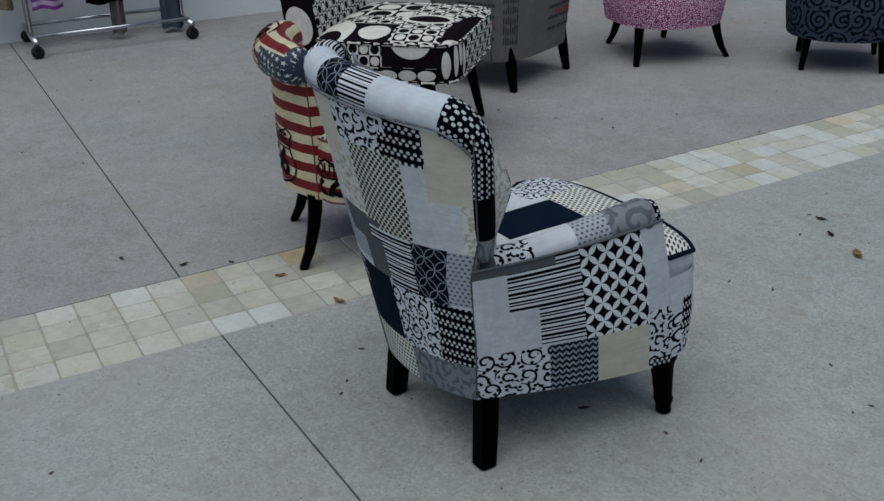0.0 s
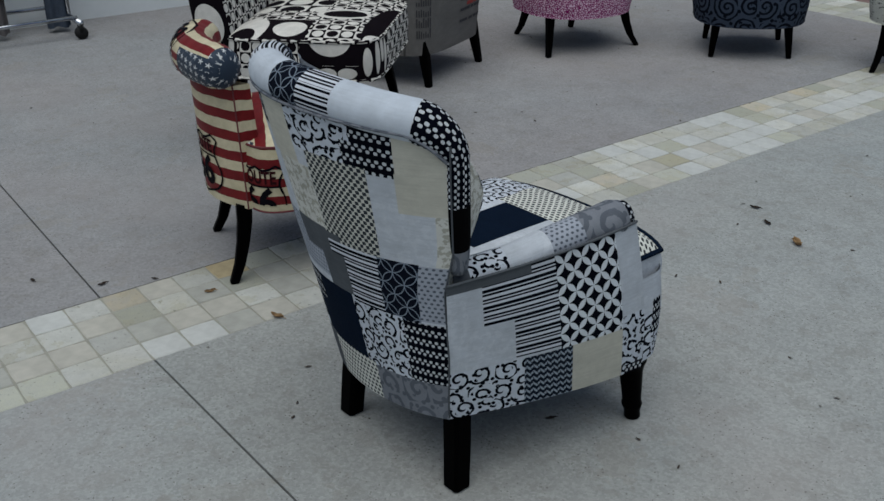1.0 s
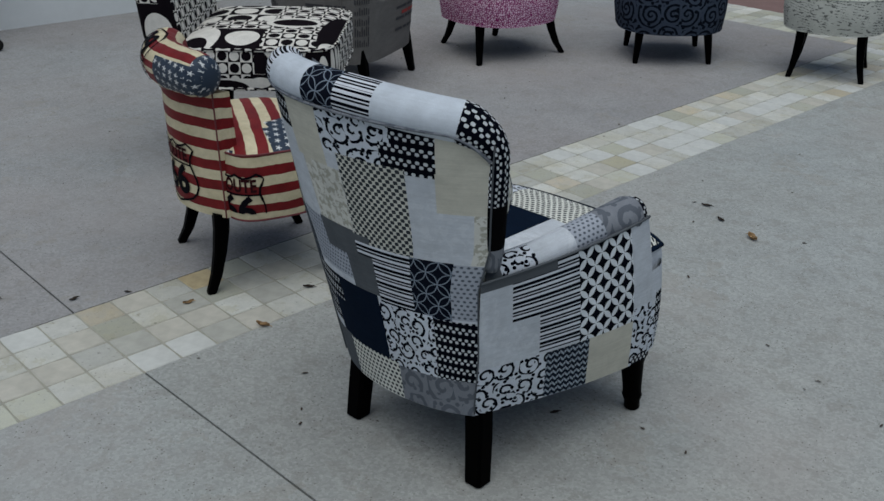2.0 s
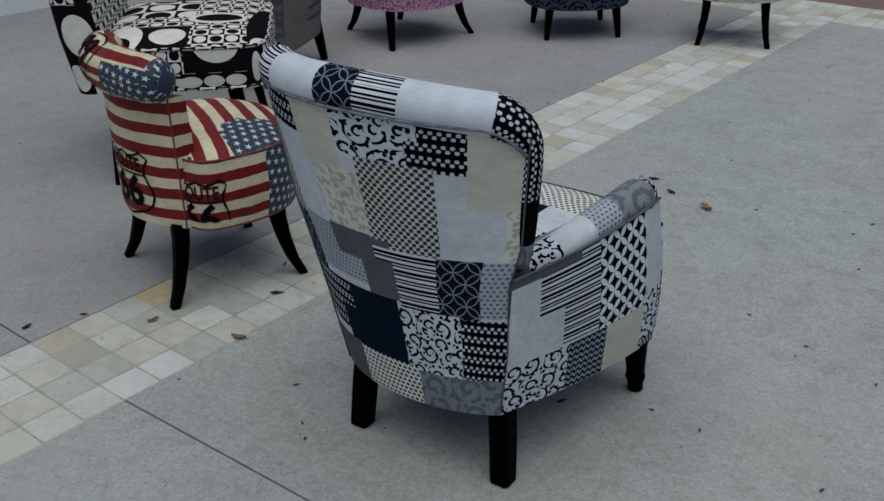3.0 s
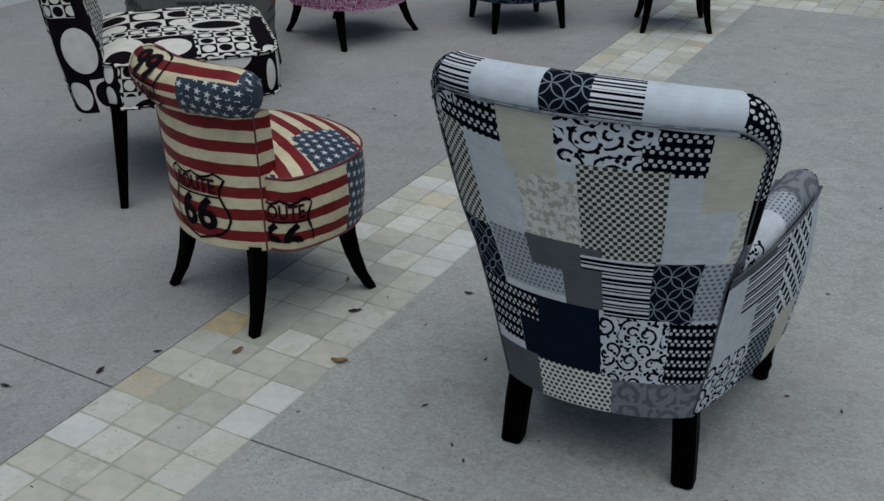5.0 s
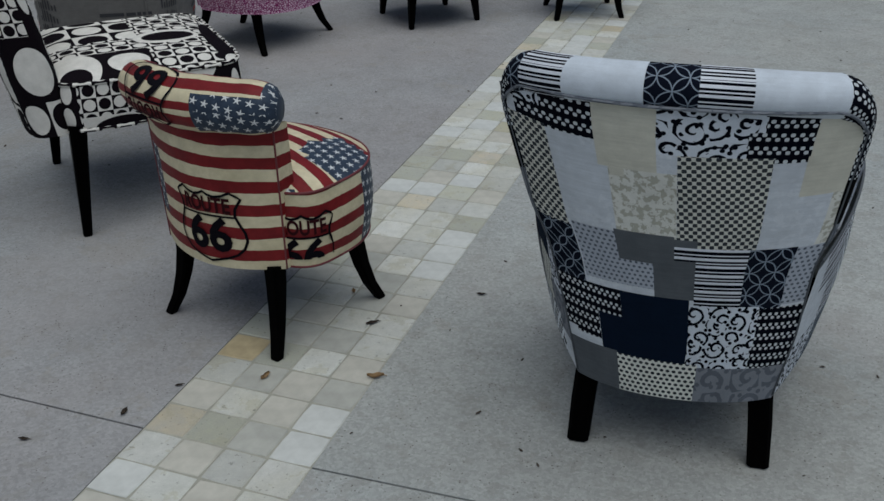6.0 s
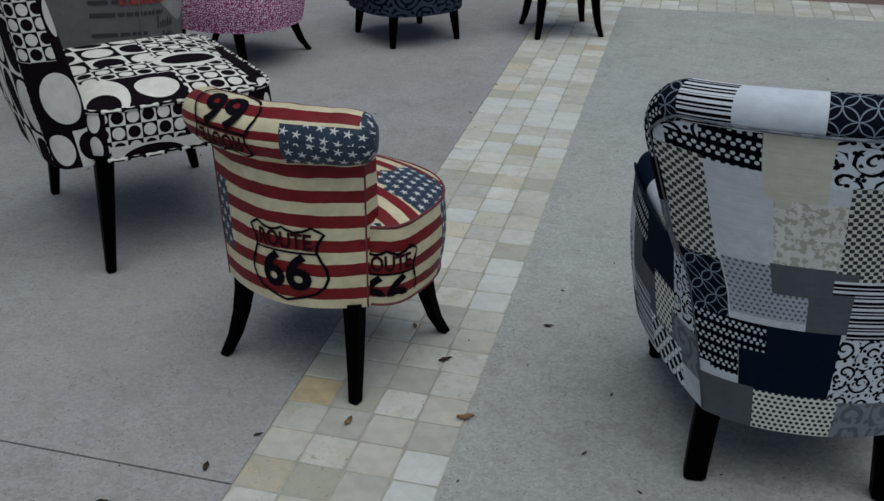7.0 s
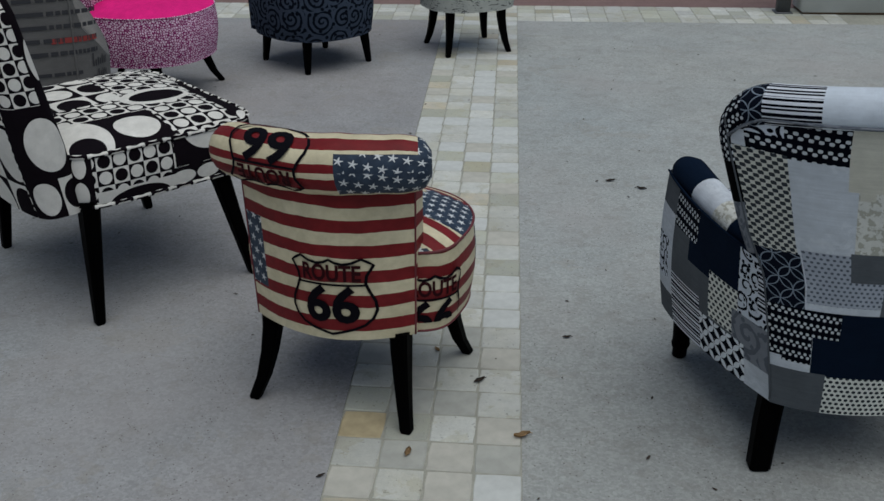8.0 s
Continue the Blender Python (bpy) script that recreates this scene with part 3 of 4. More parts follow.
    ap = Patches(scroll, [(linen, -0.1, 1.1, 0.55, 1.1), (spots, 0.9, 0.97, 0.3, 0.7), (cream, 0.4, 0.6, 0, 0.5), (circles, 0.2, 0.4, 0.1, 0.8)])
    part("seat_front", sheet(apron, steps(0, 1, 30, ap.us), steps(0, 1, 8, ap.vs), lambda a, v: (0.6 * a, 0.2 * v), ap.slot), ap.mats, ob, "bowed seat front")
    cu = Patches(linen, [(navy, -0.3, 0.25, -0.45, 0.35), (scroll, -0.9, -0.2, -0.9, -0.45), (pale_weave, 0.1, 1.1, 0.35, 1.1), (spots, 0.5, 1.1, -0.6, -0.1), (scroll, -1.1, -0.4, 0.2, 1.1), (pale_weave, -0.4, 0.1, 0.35, 1.1)])

    def cushion(u, v):
        x = lerp(v, (-1, 0.2, 0.55, 0.7, 1), (0.205, 0.235, 0.238, 0.262, 0.258)) * u
        yf = 0.322 - 0.045 * abs(u) ** 4
        y = -0.19 + (yf + 0.19) * (v + 1) / 2
        edge = max(abs(u), abs(v)) ** 8
        return Vector((x, y, 0.426 - 0.028 * edge - 0.012 * (u * u + v * v) / 2))

    part("seat_cushion", sheet(cushion, steps(-1, 1, 28, cu.us), steps(-1, 1, 28, cu.vs), lambda u, v: (0.24 * u, 0.27 * v), cu.slot), cu.mats, ob, "loose seat cushion with dark piping")
    rim = [(-1 + 2 * i / 20, 1.0) for i in range(21)]
    loop = [(-1.0, -1 + 2 * i / 20) for i in range(21)] + rim[1:] + [(1.0, 1 - 2 * i / 20) for i in range(1, 21)]
    part("cushion_side", sheet(lambda k, v: cushion(*loop[int(round(k))]) + Vector((0, 0.010 * math.sin(math.pi * v), -0.072 * (1 - v))), list(range(len(loop))), steps(0, 1, 3), lambda k, v: (k * 0.02, v * 0.06)), linen, ob)
    part("piping", tube([cushion(*q) + Vector((0, 0.002, 0.001)) for q in loop], 0.0055, 7), navy, ob)
    part("bottom", box(-0.16, 0.16, -0.2, 0.19, 0.172, 0.2, 0.004), dark_lining, ob)

    # legs
    for sg, off in ((1, 0.005), (-1, 0.0)):
        part("back_leg", beam([(sg * 0.174 + off, -0.207, 0), (sg * 0.168 + off, -0.199, 0.1), (sg * 0.158 + off, -0.19, 0.21)], [(0.043, 0.041), (0.046, 0.043), (0.047, 0.043)]), ebony, ob, "", False)
        prof = [(0.014, 0), (0.0175, 0.004), (0.0175, 0.022), (0.0205, 0.03), (0.0225, 0.038), (0.0205, 0.046), (0.021, 0.06), (0.0255, 0.125), (0.03, 0.143), (0.034, 0.15), (0.034, 0.158), (0.031, 0.165), (0.032, 0.21)]
        part("front_leg", lathe(prof, 20, (sg * 0.247, 0.238), (0, -0.12)), ebony, ob, "turned front leg")
    return ob


build_armchair()


# ---- striped slipper chair ----
def flag_stripes(name, pitch, turn=0.0, off=0.0, source="UV"):
    f = Fabric(name, 0.5, 0, 0.16)
    x, y, _ = f.xy(turn, 1.0 / pitch)
    wob = f.noise(11, 3, "UV") * 0.22
    y = y + wob + off
    mask = y.fract().below(0.5)
    cr = f.mix(f.noise(14, 4, "UV"), (0.52, 0.45, 0.28), (0.70, 0.63, 0.45))
    rd = f.mix(f.noise(18, 4, "UV"), (0.095, 0.006, 0.009), (0.24, 0.018, 0.020))
    c = f.mix(mask, cr, rd)
    age = f.noise(40, 5, "UV", 0.7)
    c = f.shade(c, age, 0.66, 1.25)
    c = f.shade(c, f.noise(7, 4, "UV", 0.6), 0.78, 1.15)
    f.bump(f.noise(25, 3, "UV") + f.noise(700, 2, "UV") * 0.15, 0.25, 0.003)
    return f.done(c)


def star_cloth(name, pitch=0.026):
    f = Fabric(name, 0.5, 0, 0.16)
    x, y, _ = f.xy(12, 1.0 / pitch)
    x = x + y.floor().mod(2.0) * 0.5
    dx, dy = x.fract() - 0.5, y.fract() - 0.5
    r = (dx * dx + dy * dy).op("SQRT")
    a = dx.op("ARCTAN2", dy) / (2 * math.pi) * 5.0
    lobe = ((a.fract() * 2.0) - 1.0).mag()
    star = r.below(lobe * lobe * 0.26 + 0.12)
    bg = f.mix(f.noise(30, 4, "UV"), (0.011, 0.018, 0.034), (0.048, 0.070, 0.102))
    c = f.mix(star * 0.9, bg, (0.66, 0.67, 0.66))
    c = f.shade(c, f.noise(60, 4, "UV", 0.7), 0.7, 1.25)
    return f.done(c)


stripes_side = flag_stripes("faded_red_cream_stripes", 0.054, 0.0, 0.52)
stripes_roll = flag_stripes("faded_red_cream_stripes_roll", 0.06, 0, 0.1)
stripes_seat = flag_stripes("faded_red_cream_stripes_seat", 0.058, 8)
stars = star_cloth("faded_blue_star_cloth")
red_cord = simple("dark_red_cord", (0.14, 0.03, 0.035), 0.6)

SHIELD = [(0, -1.0), (0.25, -0.93), (0.5, -0.86), (0.74, -0.75), (0.92, -0.56), (1.0, -0.34), (0.97, -0.1), (0.86, 0.14), (0.78, 0.36), (0.8, 0.56), (0.95, 0.84), (0.84, 0.92), (0.7, 1.0), (0.5, 0.9), (0.3, 0.86), (0.12, 0.9), (0, 0.97)]


def shield_print(name, half_w, half_h, fn, parent, clip=None, low=None, seed_text=("ROUTE", "66"), line_w=0.0062):
    """A road shield with its two lines of letters, laid on the cloth by fn."""
    pts = SHIELD + [(-x, y) for x, y in reversed(SHIELD[:-1])]
    outline = ribbon([(x * half_w, y * half_h) for x, y in pts + [pts[1]]], line_w)
    bar = ribbon([(-0.78 * half_w, 0.32 * half_h), (0.78 * half_w, 0.32 * half_h)], line_w * 0.8)
    word = lettering(seed_text[0], half_h * 0.58)
    sx = half_w * 1.36 / max(1e-6, max(v.co.x for v in word.verts) - min(v.co.x for v in word.verts))
    for v in word.verts:
        v.co.x *= sx
        v.co.y += half_h * 0.60
    num = lettering(seed_text[1], half_h * 1.30)
    sx = half_w * 1.28 / max(1e-6, max(v.co.x for v in num.verts) - min(v.co.x for v in num.verts))
    for v in num.verts:
        v.co.x *= sx
        v.co.y -= half_h * 0.26
    bm = join(outline, bar, num)
    for b, nm, m in ((bm, name, ink), (word, "lettering", simple("dark_red_print", (0.03, 0.006, 0.008), 0.7, spec=0.05))):
        if clip is not None:
            geom = b.verts[:] + b.edges[:] + b.faces[:]
            bmesh.ops.bisect_plane(b, geom=geom, plane_co=(clip, 0, 0), plane_no=(1, 0, 0), clear_inner=True)
        if low is not None:
            bmesh.ops.bisect_plane(b, geom=b.verts[:] + b.edges[:] + b.faces[:], plane_co=(0, low, 0), plane_no=(0, 1, 0), clear_inner=True)
        part(nm, bend_on(b, fn), m, parent, "black printed road shield" if nm == name else "", False)


def seat_plan(a, grow=1.0, half=0.245, y0=-0.13, y1=0.235):
    """Plan of a slipper seat: square-cornered behind, round in front; a from 0 to 1 round it."""
    t = 2 * math.pi * a
    c, s = math.cos(t), math.sin(t)
    e = 0.55 if s < 0 else 0.85
    x = half * math.copysign(abs(c) ** e, c)
    y = y1 * abs(s) ** 0.85 if s >= 0 else y0 * abs(s) ** e
    return x * grow, y * grow


def slipper_chair(name, x, y, turn, label, cloth_side, cloth_top, cloth_back, cloth_roll, k=1.0, legs="sabre", leg_at=None, seat_z=(0.215, 0.385), back_top=0.57, roll=0.062, plan=(0.245, -0.13, 0.235), back_half=0.2, cord=None, size=(1.0, 1.0), roll_half=1.3, roll_back=0.0, thick=0.085, left=(1.0, 0.055), right=0.055, out=0.045, lift=0.0):
    ob = root(name, x, y, turn, label, "chair", "accent chairs on the terrace", "", size)
    n = 64
    z0, z1 = seat_z
    half, y0, y1 = plan

    def wallp(a, v):
        bulge = 1.0 + 0.03 * math.sin(math.pi * min(1, max(0, v))) - 0.03 * (1 - v) ** 2
        px, py = seat_plan(a, bulge * k, half, y0, y1)
        return Vector((px, py, z0 + (z1 - z0) * v))

    def mats_of(c):
        return (c.mats, c.slot) if isinstance(c, Patches) else ([c], None)

    sm, sf = mats_of(cloth_side)
    us = [i / n for i in range(n)]
    arc = arc_of(wallp, us)
    part("seat_side", sheet(wallp, us, steps(0, 1, 8, cloth_side.vs if sf else ()), lambda a, v: (arc(a), z0 + (z1 - z0) * v), sf, None, True), sm, ob)

    def topp(a, r):
        px, py = seat_plan(a, k, half, y0, y1)
        rr = r ** 0.6
        return Vector((px * rr, py * rr, z1 + 0.045 * (1 - rr ** 3)))

    tm, _ = mats_of(cloth_top)
    bm = bmesh.new()
    uvl = bm.loops.layers.uv.verify()
    rs = [0.02, 0.1, 0.25, 0.4, 0.55, 0.7, 0.82, 0.92, 1.0]
    rings = [[bm.verts.new(topp(a, r)) for a in us] for r in rs]
    faces = [bm.faces.new(rings[0])]
    for p, q in zip(rings, rings[1:]):
        for i in range(n):
            faces.append(bm.faces.new((p[i], p[(i + 1) % n], q[(i + 1) % n], q[i])))
    for f in faces:
        for lp in f.loops:
            lp[uvl].uv = (lp.vert.co.x, lp.vert.co.y)
        if isinstance(cloth_top, Patches):
            c = f.calc_center_median()
            f.material_index = cloth_top.slot(c.x, c.y)
    part("seat_top", bm, tm, ob)
    part("piping", tube([wallp(a / n, 1.0) for a in range(n + 1)], 0.0032, 6), cord or cloth_roll, ob)
    part("piping", tube([wallp(a / n, 0.0) for a in range(n + 1)], 0.003, 6), cord or cloth_roll, ob)
    bm = bmesh.new()
    bm.faces.new([bm.verts.new(wallp(a, 0.02)) for a in us])
    part("bottom", bm, dark_lining, ob)

    # back slab
    def back_out(u, v):
        wide, curve = left if u < 0 else (1.0, right)
        return Vector((back_half * k * u * wide * (1 + 0.05 * v), (y0 - out + curve * u * u - 0.012 * v) * k, z0 + (back_top + 0.02 - z0) * v))

    def back_in(u, v):
        p = back_out(u, v)
        return Vector((p.x * 0.98, p.y + thick * k - 0.01 * v, p.z))

    bp, bf = mats_of(cloth_back)
    bu = steps(-1, 1, 18, cloth_back.us if bf else ())
    bv = steps(0, 1, 14, cloth_back.vs if bf else ())
    part("outer_back", sheet(back_out, bu, bv, lambda u, v: (0.2 * u, z0 + (back_top - z0) * v), bf), bp, ob)
    part("inner_back", sheet(back_in, steps(-1, 1, 18), steps(0, 1, 10), lambda u, v: (0.2 * u, z0 + (back_top - z0) * v)), bp[0], ob)
    for sg in (1, -1):
        part("back_edge", sheet(lambda a, v: back_out(sg, v).lerp(back_in(sg, v), a), steps(0, 1, 4), steps(0, 1, 10), lambda a, v: (a * 0.08, z0 + (back_top - z0) * v)), bp[0], ob)
        part("piping", tube([back_out(sg, v) for v in steps(0, 1, 16)], 0.0022, 6), cord or cloth_roll, ob)
    # top roll
    half_r = back_half * roll_half * k
    axis = [(half_r * t, (y0 - 0.052 - roll_back + 0.035 * (t * 1.3) ** 2) * k, back_top + 0.06 - 0.012 * t * t + lift * max(0.0, t)) for t in steps(-1, 1, 40)]
    rm, rf = mats_of(cloth_roll)
    part("top_roll", tube(axis, lambda s: roll * (1.0 + 0.012 * math.sin(23 * s) + 0.01 * math.sin(51 * s + 1) - 0.12 * abs(2 * s - 1) ** 2 - 0.45 * abs(2 * s - 1) ** 22), 20, None, rf, 0.95), rm, ob, "padded roll along the top of the back")
    # legs
    at = leg_at or ((0.205, -0.184), (0.195, 0.184))
    for sg in (1, -1):
        for (lx, ly), nm in ((at[0], "back_leg"), (at[1], "front_leg")):
            if legs == "sabre":
                q = [(1.0, 0.0), (0.93, 0.05), (0.875, 0.11), (0.84, 0.17), (0.83, z0 + 0.008)]
                wd = [0.025, 0.029, 0.034, 0.039, 0.042]
                pts = [(sg * lx * f, ly * (1.0 - 1.6 * (1.0 - f)), z) for f, z in q]
            else:
                pts = [(sg * lx * f, ly * f, z) for f, z in ((1.0, 0), (0.95, 0.1), (0.9, z0 + 0.03))]
                wd = [0.024, 0.034, 0.042]
            part(nm, beam(pts, [(w, w) for w in wd]), ebony, ob, "", False)
    return ob, back_out, wallp, arc


flag_back = Patches(stripes_side, [(stars, -1.0, -0.72, 0.24, 0.72)])


# the star field lies on one end of the roll's hind side
roll_cloth = Patches(stripes_roll, [(stars, 0.65, 0.96, 0.84, 1.0), (stars, 0.65, 0.96, 0.0, 0.10), (stars, 0.955, 1.1, 0.0, 1.0)])
side_cloth = Patches(stripes_side, [(stars, 0.05, 0.19, -0.1, 1.1)])
top_cloth = Patches(stripes_seat, [(stars, 0.09, 0.3, 0.01, 0.16), (stars, 0.17, 0.3, -0.2, -0.10)])
flag, fb, fw, flag_arc = slipper_chair("slipper_chair", -0.377, 0.59, -18.7, "slipper chair in faded striped cloth with star patches and road shields", side_cloth, top_cloth, flag_back, roll_cloth, cord=red_cord, size=(1.03, 1.017), back_top=0.545, back_half=0.186, roll_half=1.26, seat_z=(0.215, 0.402), leg_at=((0.187, -0.182), (0.187, 0.182)), roll_back=0.022, thick=0.055, left=(0.93, 0.050), right=0.088, out=0.082, lift=0.024)


def on_back(x, y):
    p = fb(0.19 + x / 0.2, (0.322 + y - 0.215) / (0.575 - 0.215))
    return p + Vector((0, -0.0025, 0))


shield_print("shield", 0.095, 0.092, on_back, flag)


AS = [i / 64 for i in range(65)]
ARCS = [flag_arc(a) for a in AS]
flag_total = ARCS[-1]


def on_side(x, y):
    # the seat's flank, from the back seam forward
    s = (flag_arc(0.9) - 0.004 + x) % flag_total
    a = lerp(s, ARCS, AS)
    p = fw(a % 1.0, (0.266 + y - 0.215) / 0.187)
    q = fw(a % 1.0, 0.5)
    out = Vector((q.x, q.y * 0.4, 0)).normalized()
    return p + out * 0.0025


shield_print("shield", 0.084, 0.086, on_side, flag, -0.046, low=-0.030)


def on_roll(x, y):
    # upside down on the hind side of the roll
    t = -0.32 - x / 0.238
    c = Vector((0.238 * t, -0.204 + 0.035 * (t * 1.3) ** 2, 0.605 - 0.012 * t * t))
    ang = math.radians(148) + y / 0.062
    return c + Vector((0, math.cos(ang) * 0.0625, -math.sin(ang) * -0.0625))


shield_print("shield", 0.095, 0.08, on_roll, flag)


# ---- spotted lounge chair ----
INK_BROWN, INK_PALE = (0.007, 0.005, 0.007), (0.66, 0.64, 0.59)


def cloth_discs(name, pitch, dark=INK_BROWN, pale=INK_PALE, r=0.39, oval=1.0, off=(0.0, 0.0)):
    """Squares dark and pale by turns, each with a disc of the other."""
    f = Fabric(name)
    x, y, _ = f.xy(0, 1.0 / pitch)
    x, y = x + off[0], y / oval + off[1]
    check = (x.floor() + y.floor()).mod(2.0)
    dx, dy = x.fract() - 0.5, y.fract() - 0.5
    disc = (dx * dx + dy * dy).below(r * r)
    m = (check - disc).mag()
    return woven(f, f.mix(m, dark, pale))


def disc_mask(f, pitch, r=0.39, oval=1.0, off=(0.0, 0.0)):
    x, y, _ = f.xy(0, 1.0 / pitch)
    x, y = x + off[0], y / oval + off[1]
    check = (x.floor() + y.floor()).mod(2.0)
    dx, dy = x.fract() - 0.5, y.fract() - 0.5
    return (check - (dx * dx + dy * dy).below(r * r)).mag()


def seat_disc_cloth():
    """Large discs by the back, small ones in front, a dark oval, and a dark front edge."""
    f = Fabric("mixed_disc_cloth")
    x, y, _ = f.xy()
    small, large = disc_mask(f, 0.052), disc_mask(f, 0.125, 0.40, 0.9, (0.5, 0.3))
    zone = y.below(0.04) * x.below(0.03)
    m = large * zone + small * zone.inv()
    near = x.above(0.16) * y.below(0.04)
    m = m * near.inv()
    for cx, cy, rx, ry, pale in ((0.25, -0.03, 0.06, 0.06, 1.0), (0.25, -0.20, 0.12, 0.09, 1.0), (0.30, -0.19, 0.05, 0.045, 0.0), (0.06, 0.12, 0.075, 0.10, 1.0), (0.06, 0.125, 0.05, 0.08, 0.0), (0.17, 0.30, 0.3, 0.075, 0.0), (0.31, 0.29, 0.05, 0.05, 1.0)):
        dx, dy = (x - cx) / rx, (y - cy) / ry
        d = (dx * dx + dy * dy).below(1.0)
        m = m * d.inv() + d * pale
    return woven(f, f.mix(m, INK_BROWN, INK_PALE))


discs_seat = seat_disc_cloth()
discs_small = cloth_discs("small_disc_cloth", 0.05)


def cloth_collage(name, pitch, shapes, oval=1.0, off=(0.0, 0.0), wide=None):
    """Small discs in squares, with larger blocks and ovals of the print laid over; wide: past this u the print grows large."""
    f = Fabric(name)
    x, y, _ = f.xy()
    m = disc_mask(f, pitch, 0.4, oval, off)
    if wide is not None:
        zone = x.below(wide)
        m = disc_mask(f, 0.13, 0.44, 1.25, (0.3, 0.45)) * zone + m * zone.inv()
    for kind, cx, cy, rx, ry, pale in shapes:
        dx, dy = (x - cx) / rx, (y - cy) / ry
        inside = (dx.mag().most(dy.mag()) if kind == "block" else dx * dx + dy * dy).below(1.0)
        m = m * inside.inv() + inside * pale
    return woven(f, f.mix(m, INK_BROWN, INK_PALE))


def build_spotted():
    ob = root("lounge_chair", -1.17, 1.20, -45.3, "low lounge chair in black and cream disc-print cloth", "chair", "accent chairs on the terrace")
    hw, yf, yb, z0, z1 = 0.335, 0.295, -0.26, 0.325, 0.460

    def seat(a, v):
        t = 2 * math.pi * a
        c, s = math.cos(t), math.sin(t)
        e = 0.28
        x = hw * math.copysign(abs(c) ** e, c)
        y = (yf + yb) / 2 + (yf - yb) / 2 * math.copysign(abs(s) ** e, s)
        g = 1.0 + 0.02 * math.sin(math.pi * v)
        return Vector((x * g, y * g, z0 + (z1 - z0) * v))

    n = 88
    us = [i / n for i in range(n)]
    arc = arc_of(seat, us)
    whole = arc(1.0)

    def along(a, v):
        # signed distance from the middle of the flank
        return (arc(a) if a <= 0.5 else arc(a) - whole), z0 + (z1 - z0) * v

    flank = cloth_collage("flank_disc_cloth", 0.042, [
        ("block", 0.11, 0.43, 0.105, 0.05, 0.0), ("oval", 0.115, 0.478, 0.078, 0.066, 1.0), ("block", 0.105, 0.349, 0.115, 0.03, 0.0),
        ("oval", 0.025, 0.349, 0.036, 0.019, 1.0), ("oval", 0.10, 0.351, 0.034, 0.02, 1.0), ("oval", 0.172, 0.352, 0.034, 0.02, 1.0),
        ("block", -0.10, 0.343, 0.115, 0.02, 1.0), ("oval", -0.10, 0.325, 0.085, 0.032, 0.0),
        ("block", -0.27, 0.40, 0.05, 0.1, 0.0), ("oval", -0.298, 0.385, 0.017, 0.055, 1.0), ("oval", -0.252, 0.435, 0.018, 0.03, 1.0), ("oval", -0.252, 0.362, 0.018, 0.033, 1.0),
        ("block", 0.30, 0.40, 0.09, 0.1, 0.0), ("oval", 0.245, 0.39, 0.018, 0.05, 1.0), ("oval", 0.292, 0.40, 0.014, 0.06, 1.0), ("oval", 0.328, 0.42, 0.014, 0.045, 1.0), ("oval", 0.364, 0.39, 0.016, 0.06, 1.0)])
    part("seat_side", sheet(seat, us, steps(0, 1, 8), along, None, None, True), flank, ob)
    tp = Patches(discs_seat, [])
    bm = bmesh.new()
    uvl = bm.loops.layers.uv.verify()
    rs = [0.03, 0.2, 0.4, 0.6, 0.75, 0.88, 0.96, 1.0]

    def top(a, r):
        p = seat(a, 1.0)
        cy = (yf + yb) / 2
        return Vector((p.x * r, cy + (p.y - cy) * r, z1 + 0.035 * (1 - r ** 5)))

    rings = [[bm.verts.new(top(a, r)) for a in us] for r in rs]
    bm.faces.new(rings[0])
    for p, q in zip(rings, rings[1:]):
        for i in range(n):
            bm.faces.new((p[i], p[(i + 1) % n], q[(i + 1) % n], q[i]))
    for f in bm.faces:
        for lp in f.loops:
            lp[uvl].uv = (lp.vert.co.x, lp.vert.co.y)
        c = f.calc_center_median()
        f.material_index = tp.slot(c.x, c.y)
    part("seat_top", bm, tp.mats, ob)
    for v in (1.0, 0.0):
        part("piping", tube([seat(i / n, v) for i in range(n + 1)], 0.006, 7), discs_small, ob)
    bm = bmesh.new()
    bm.faces.new([bm.verts.new(seat(a, 0.02)) for a in us])
    part("bottom", bm, dark_lining, ob)

    # back: a padded slab that leans away
    def slab(a, v):
        t = 2 * math.pi * a
        c, s = math.cos(t), math.sin(t)
        x = lerp(v, (0, 0.3, 0.85, 1), (0.312, 0.32, 0.31, 0.265)) * math.copysign(abs(c) ** 0.35, c)
        d = lerp(v, (0, 0.3, 0.9, 1), (0.066, 0.074, 0.058, 0.02))
        y = -0.285 - 0.095 * v + d * math.copysign(abs(s) ** 0.5, s) + 0.12 * x * x
        return Vector((x, y, 0.315 + 0.60 * v))

    arc_b = arc_of(slab, us, 0.2)
    round_b = arc_b(1.0)
    back_cloth = cloth_collage("back_disc_cloth", 0.038, [("block", 0.0, 0.125, 0.082, 0.17, 0.0), ("oval", 0.006, 0.195, 0.050, 0.07, 1.0), ("oval", -0.035, 0.055, 0.034, 0.045, 1.0), ("block", 0.042, 0.05, 0.036, 0.055, 1.0), ("oval", 0.042, 0.055, 0.03, 0.04, 0.0), ("block", 0.055, 0.45, 0.03, 0.19, 0.0), ("oval", 0.055, 0.40, 0.022, 0.05, 1.0)], 1.0, (0.0, 0.2), -0.085)
    part("backrest", sheet(slab, us, steps(0, 1, 20), lambda a, v: ((arc_b(a) if a <= 0.5 else arc_b(a) - round_b), 0.6 * v), None, None, True), back_cloth, ob)
    bm = bmesh.new()
    bm.faces.new([bm.verts.new(slab(a, 1.0)) for a in us])
    part("backrest_top", bm, discs_small, ob)
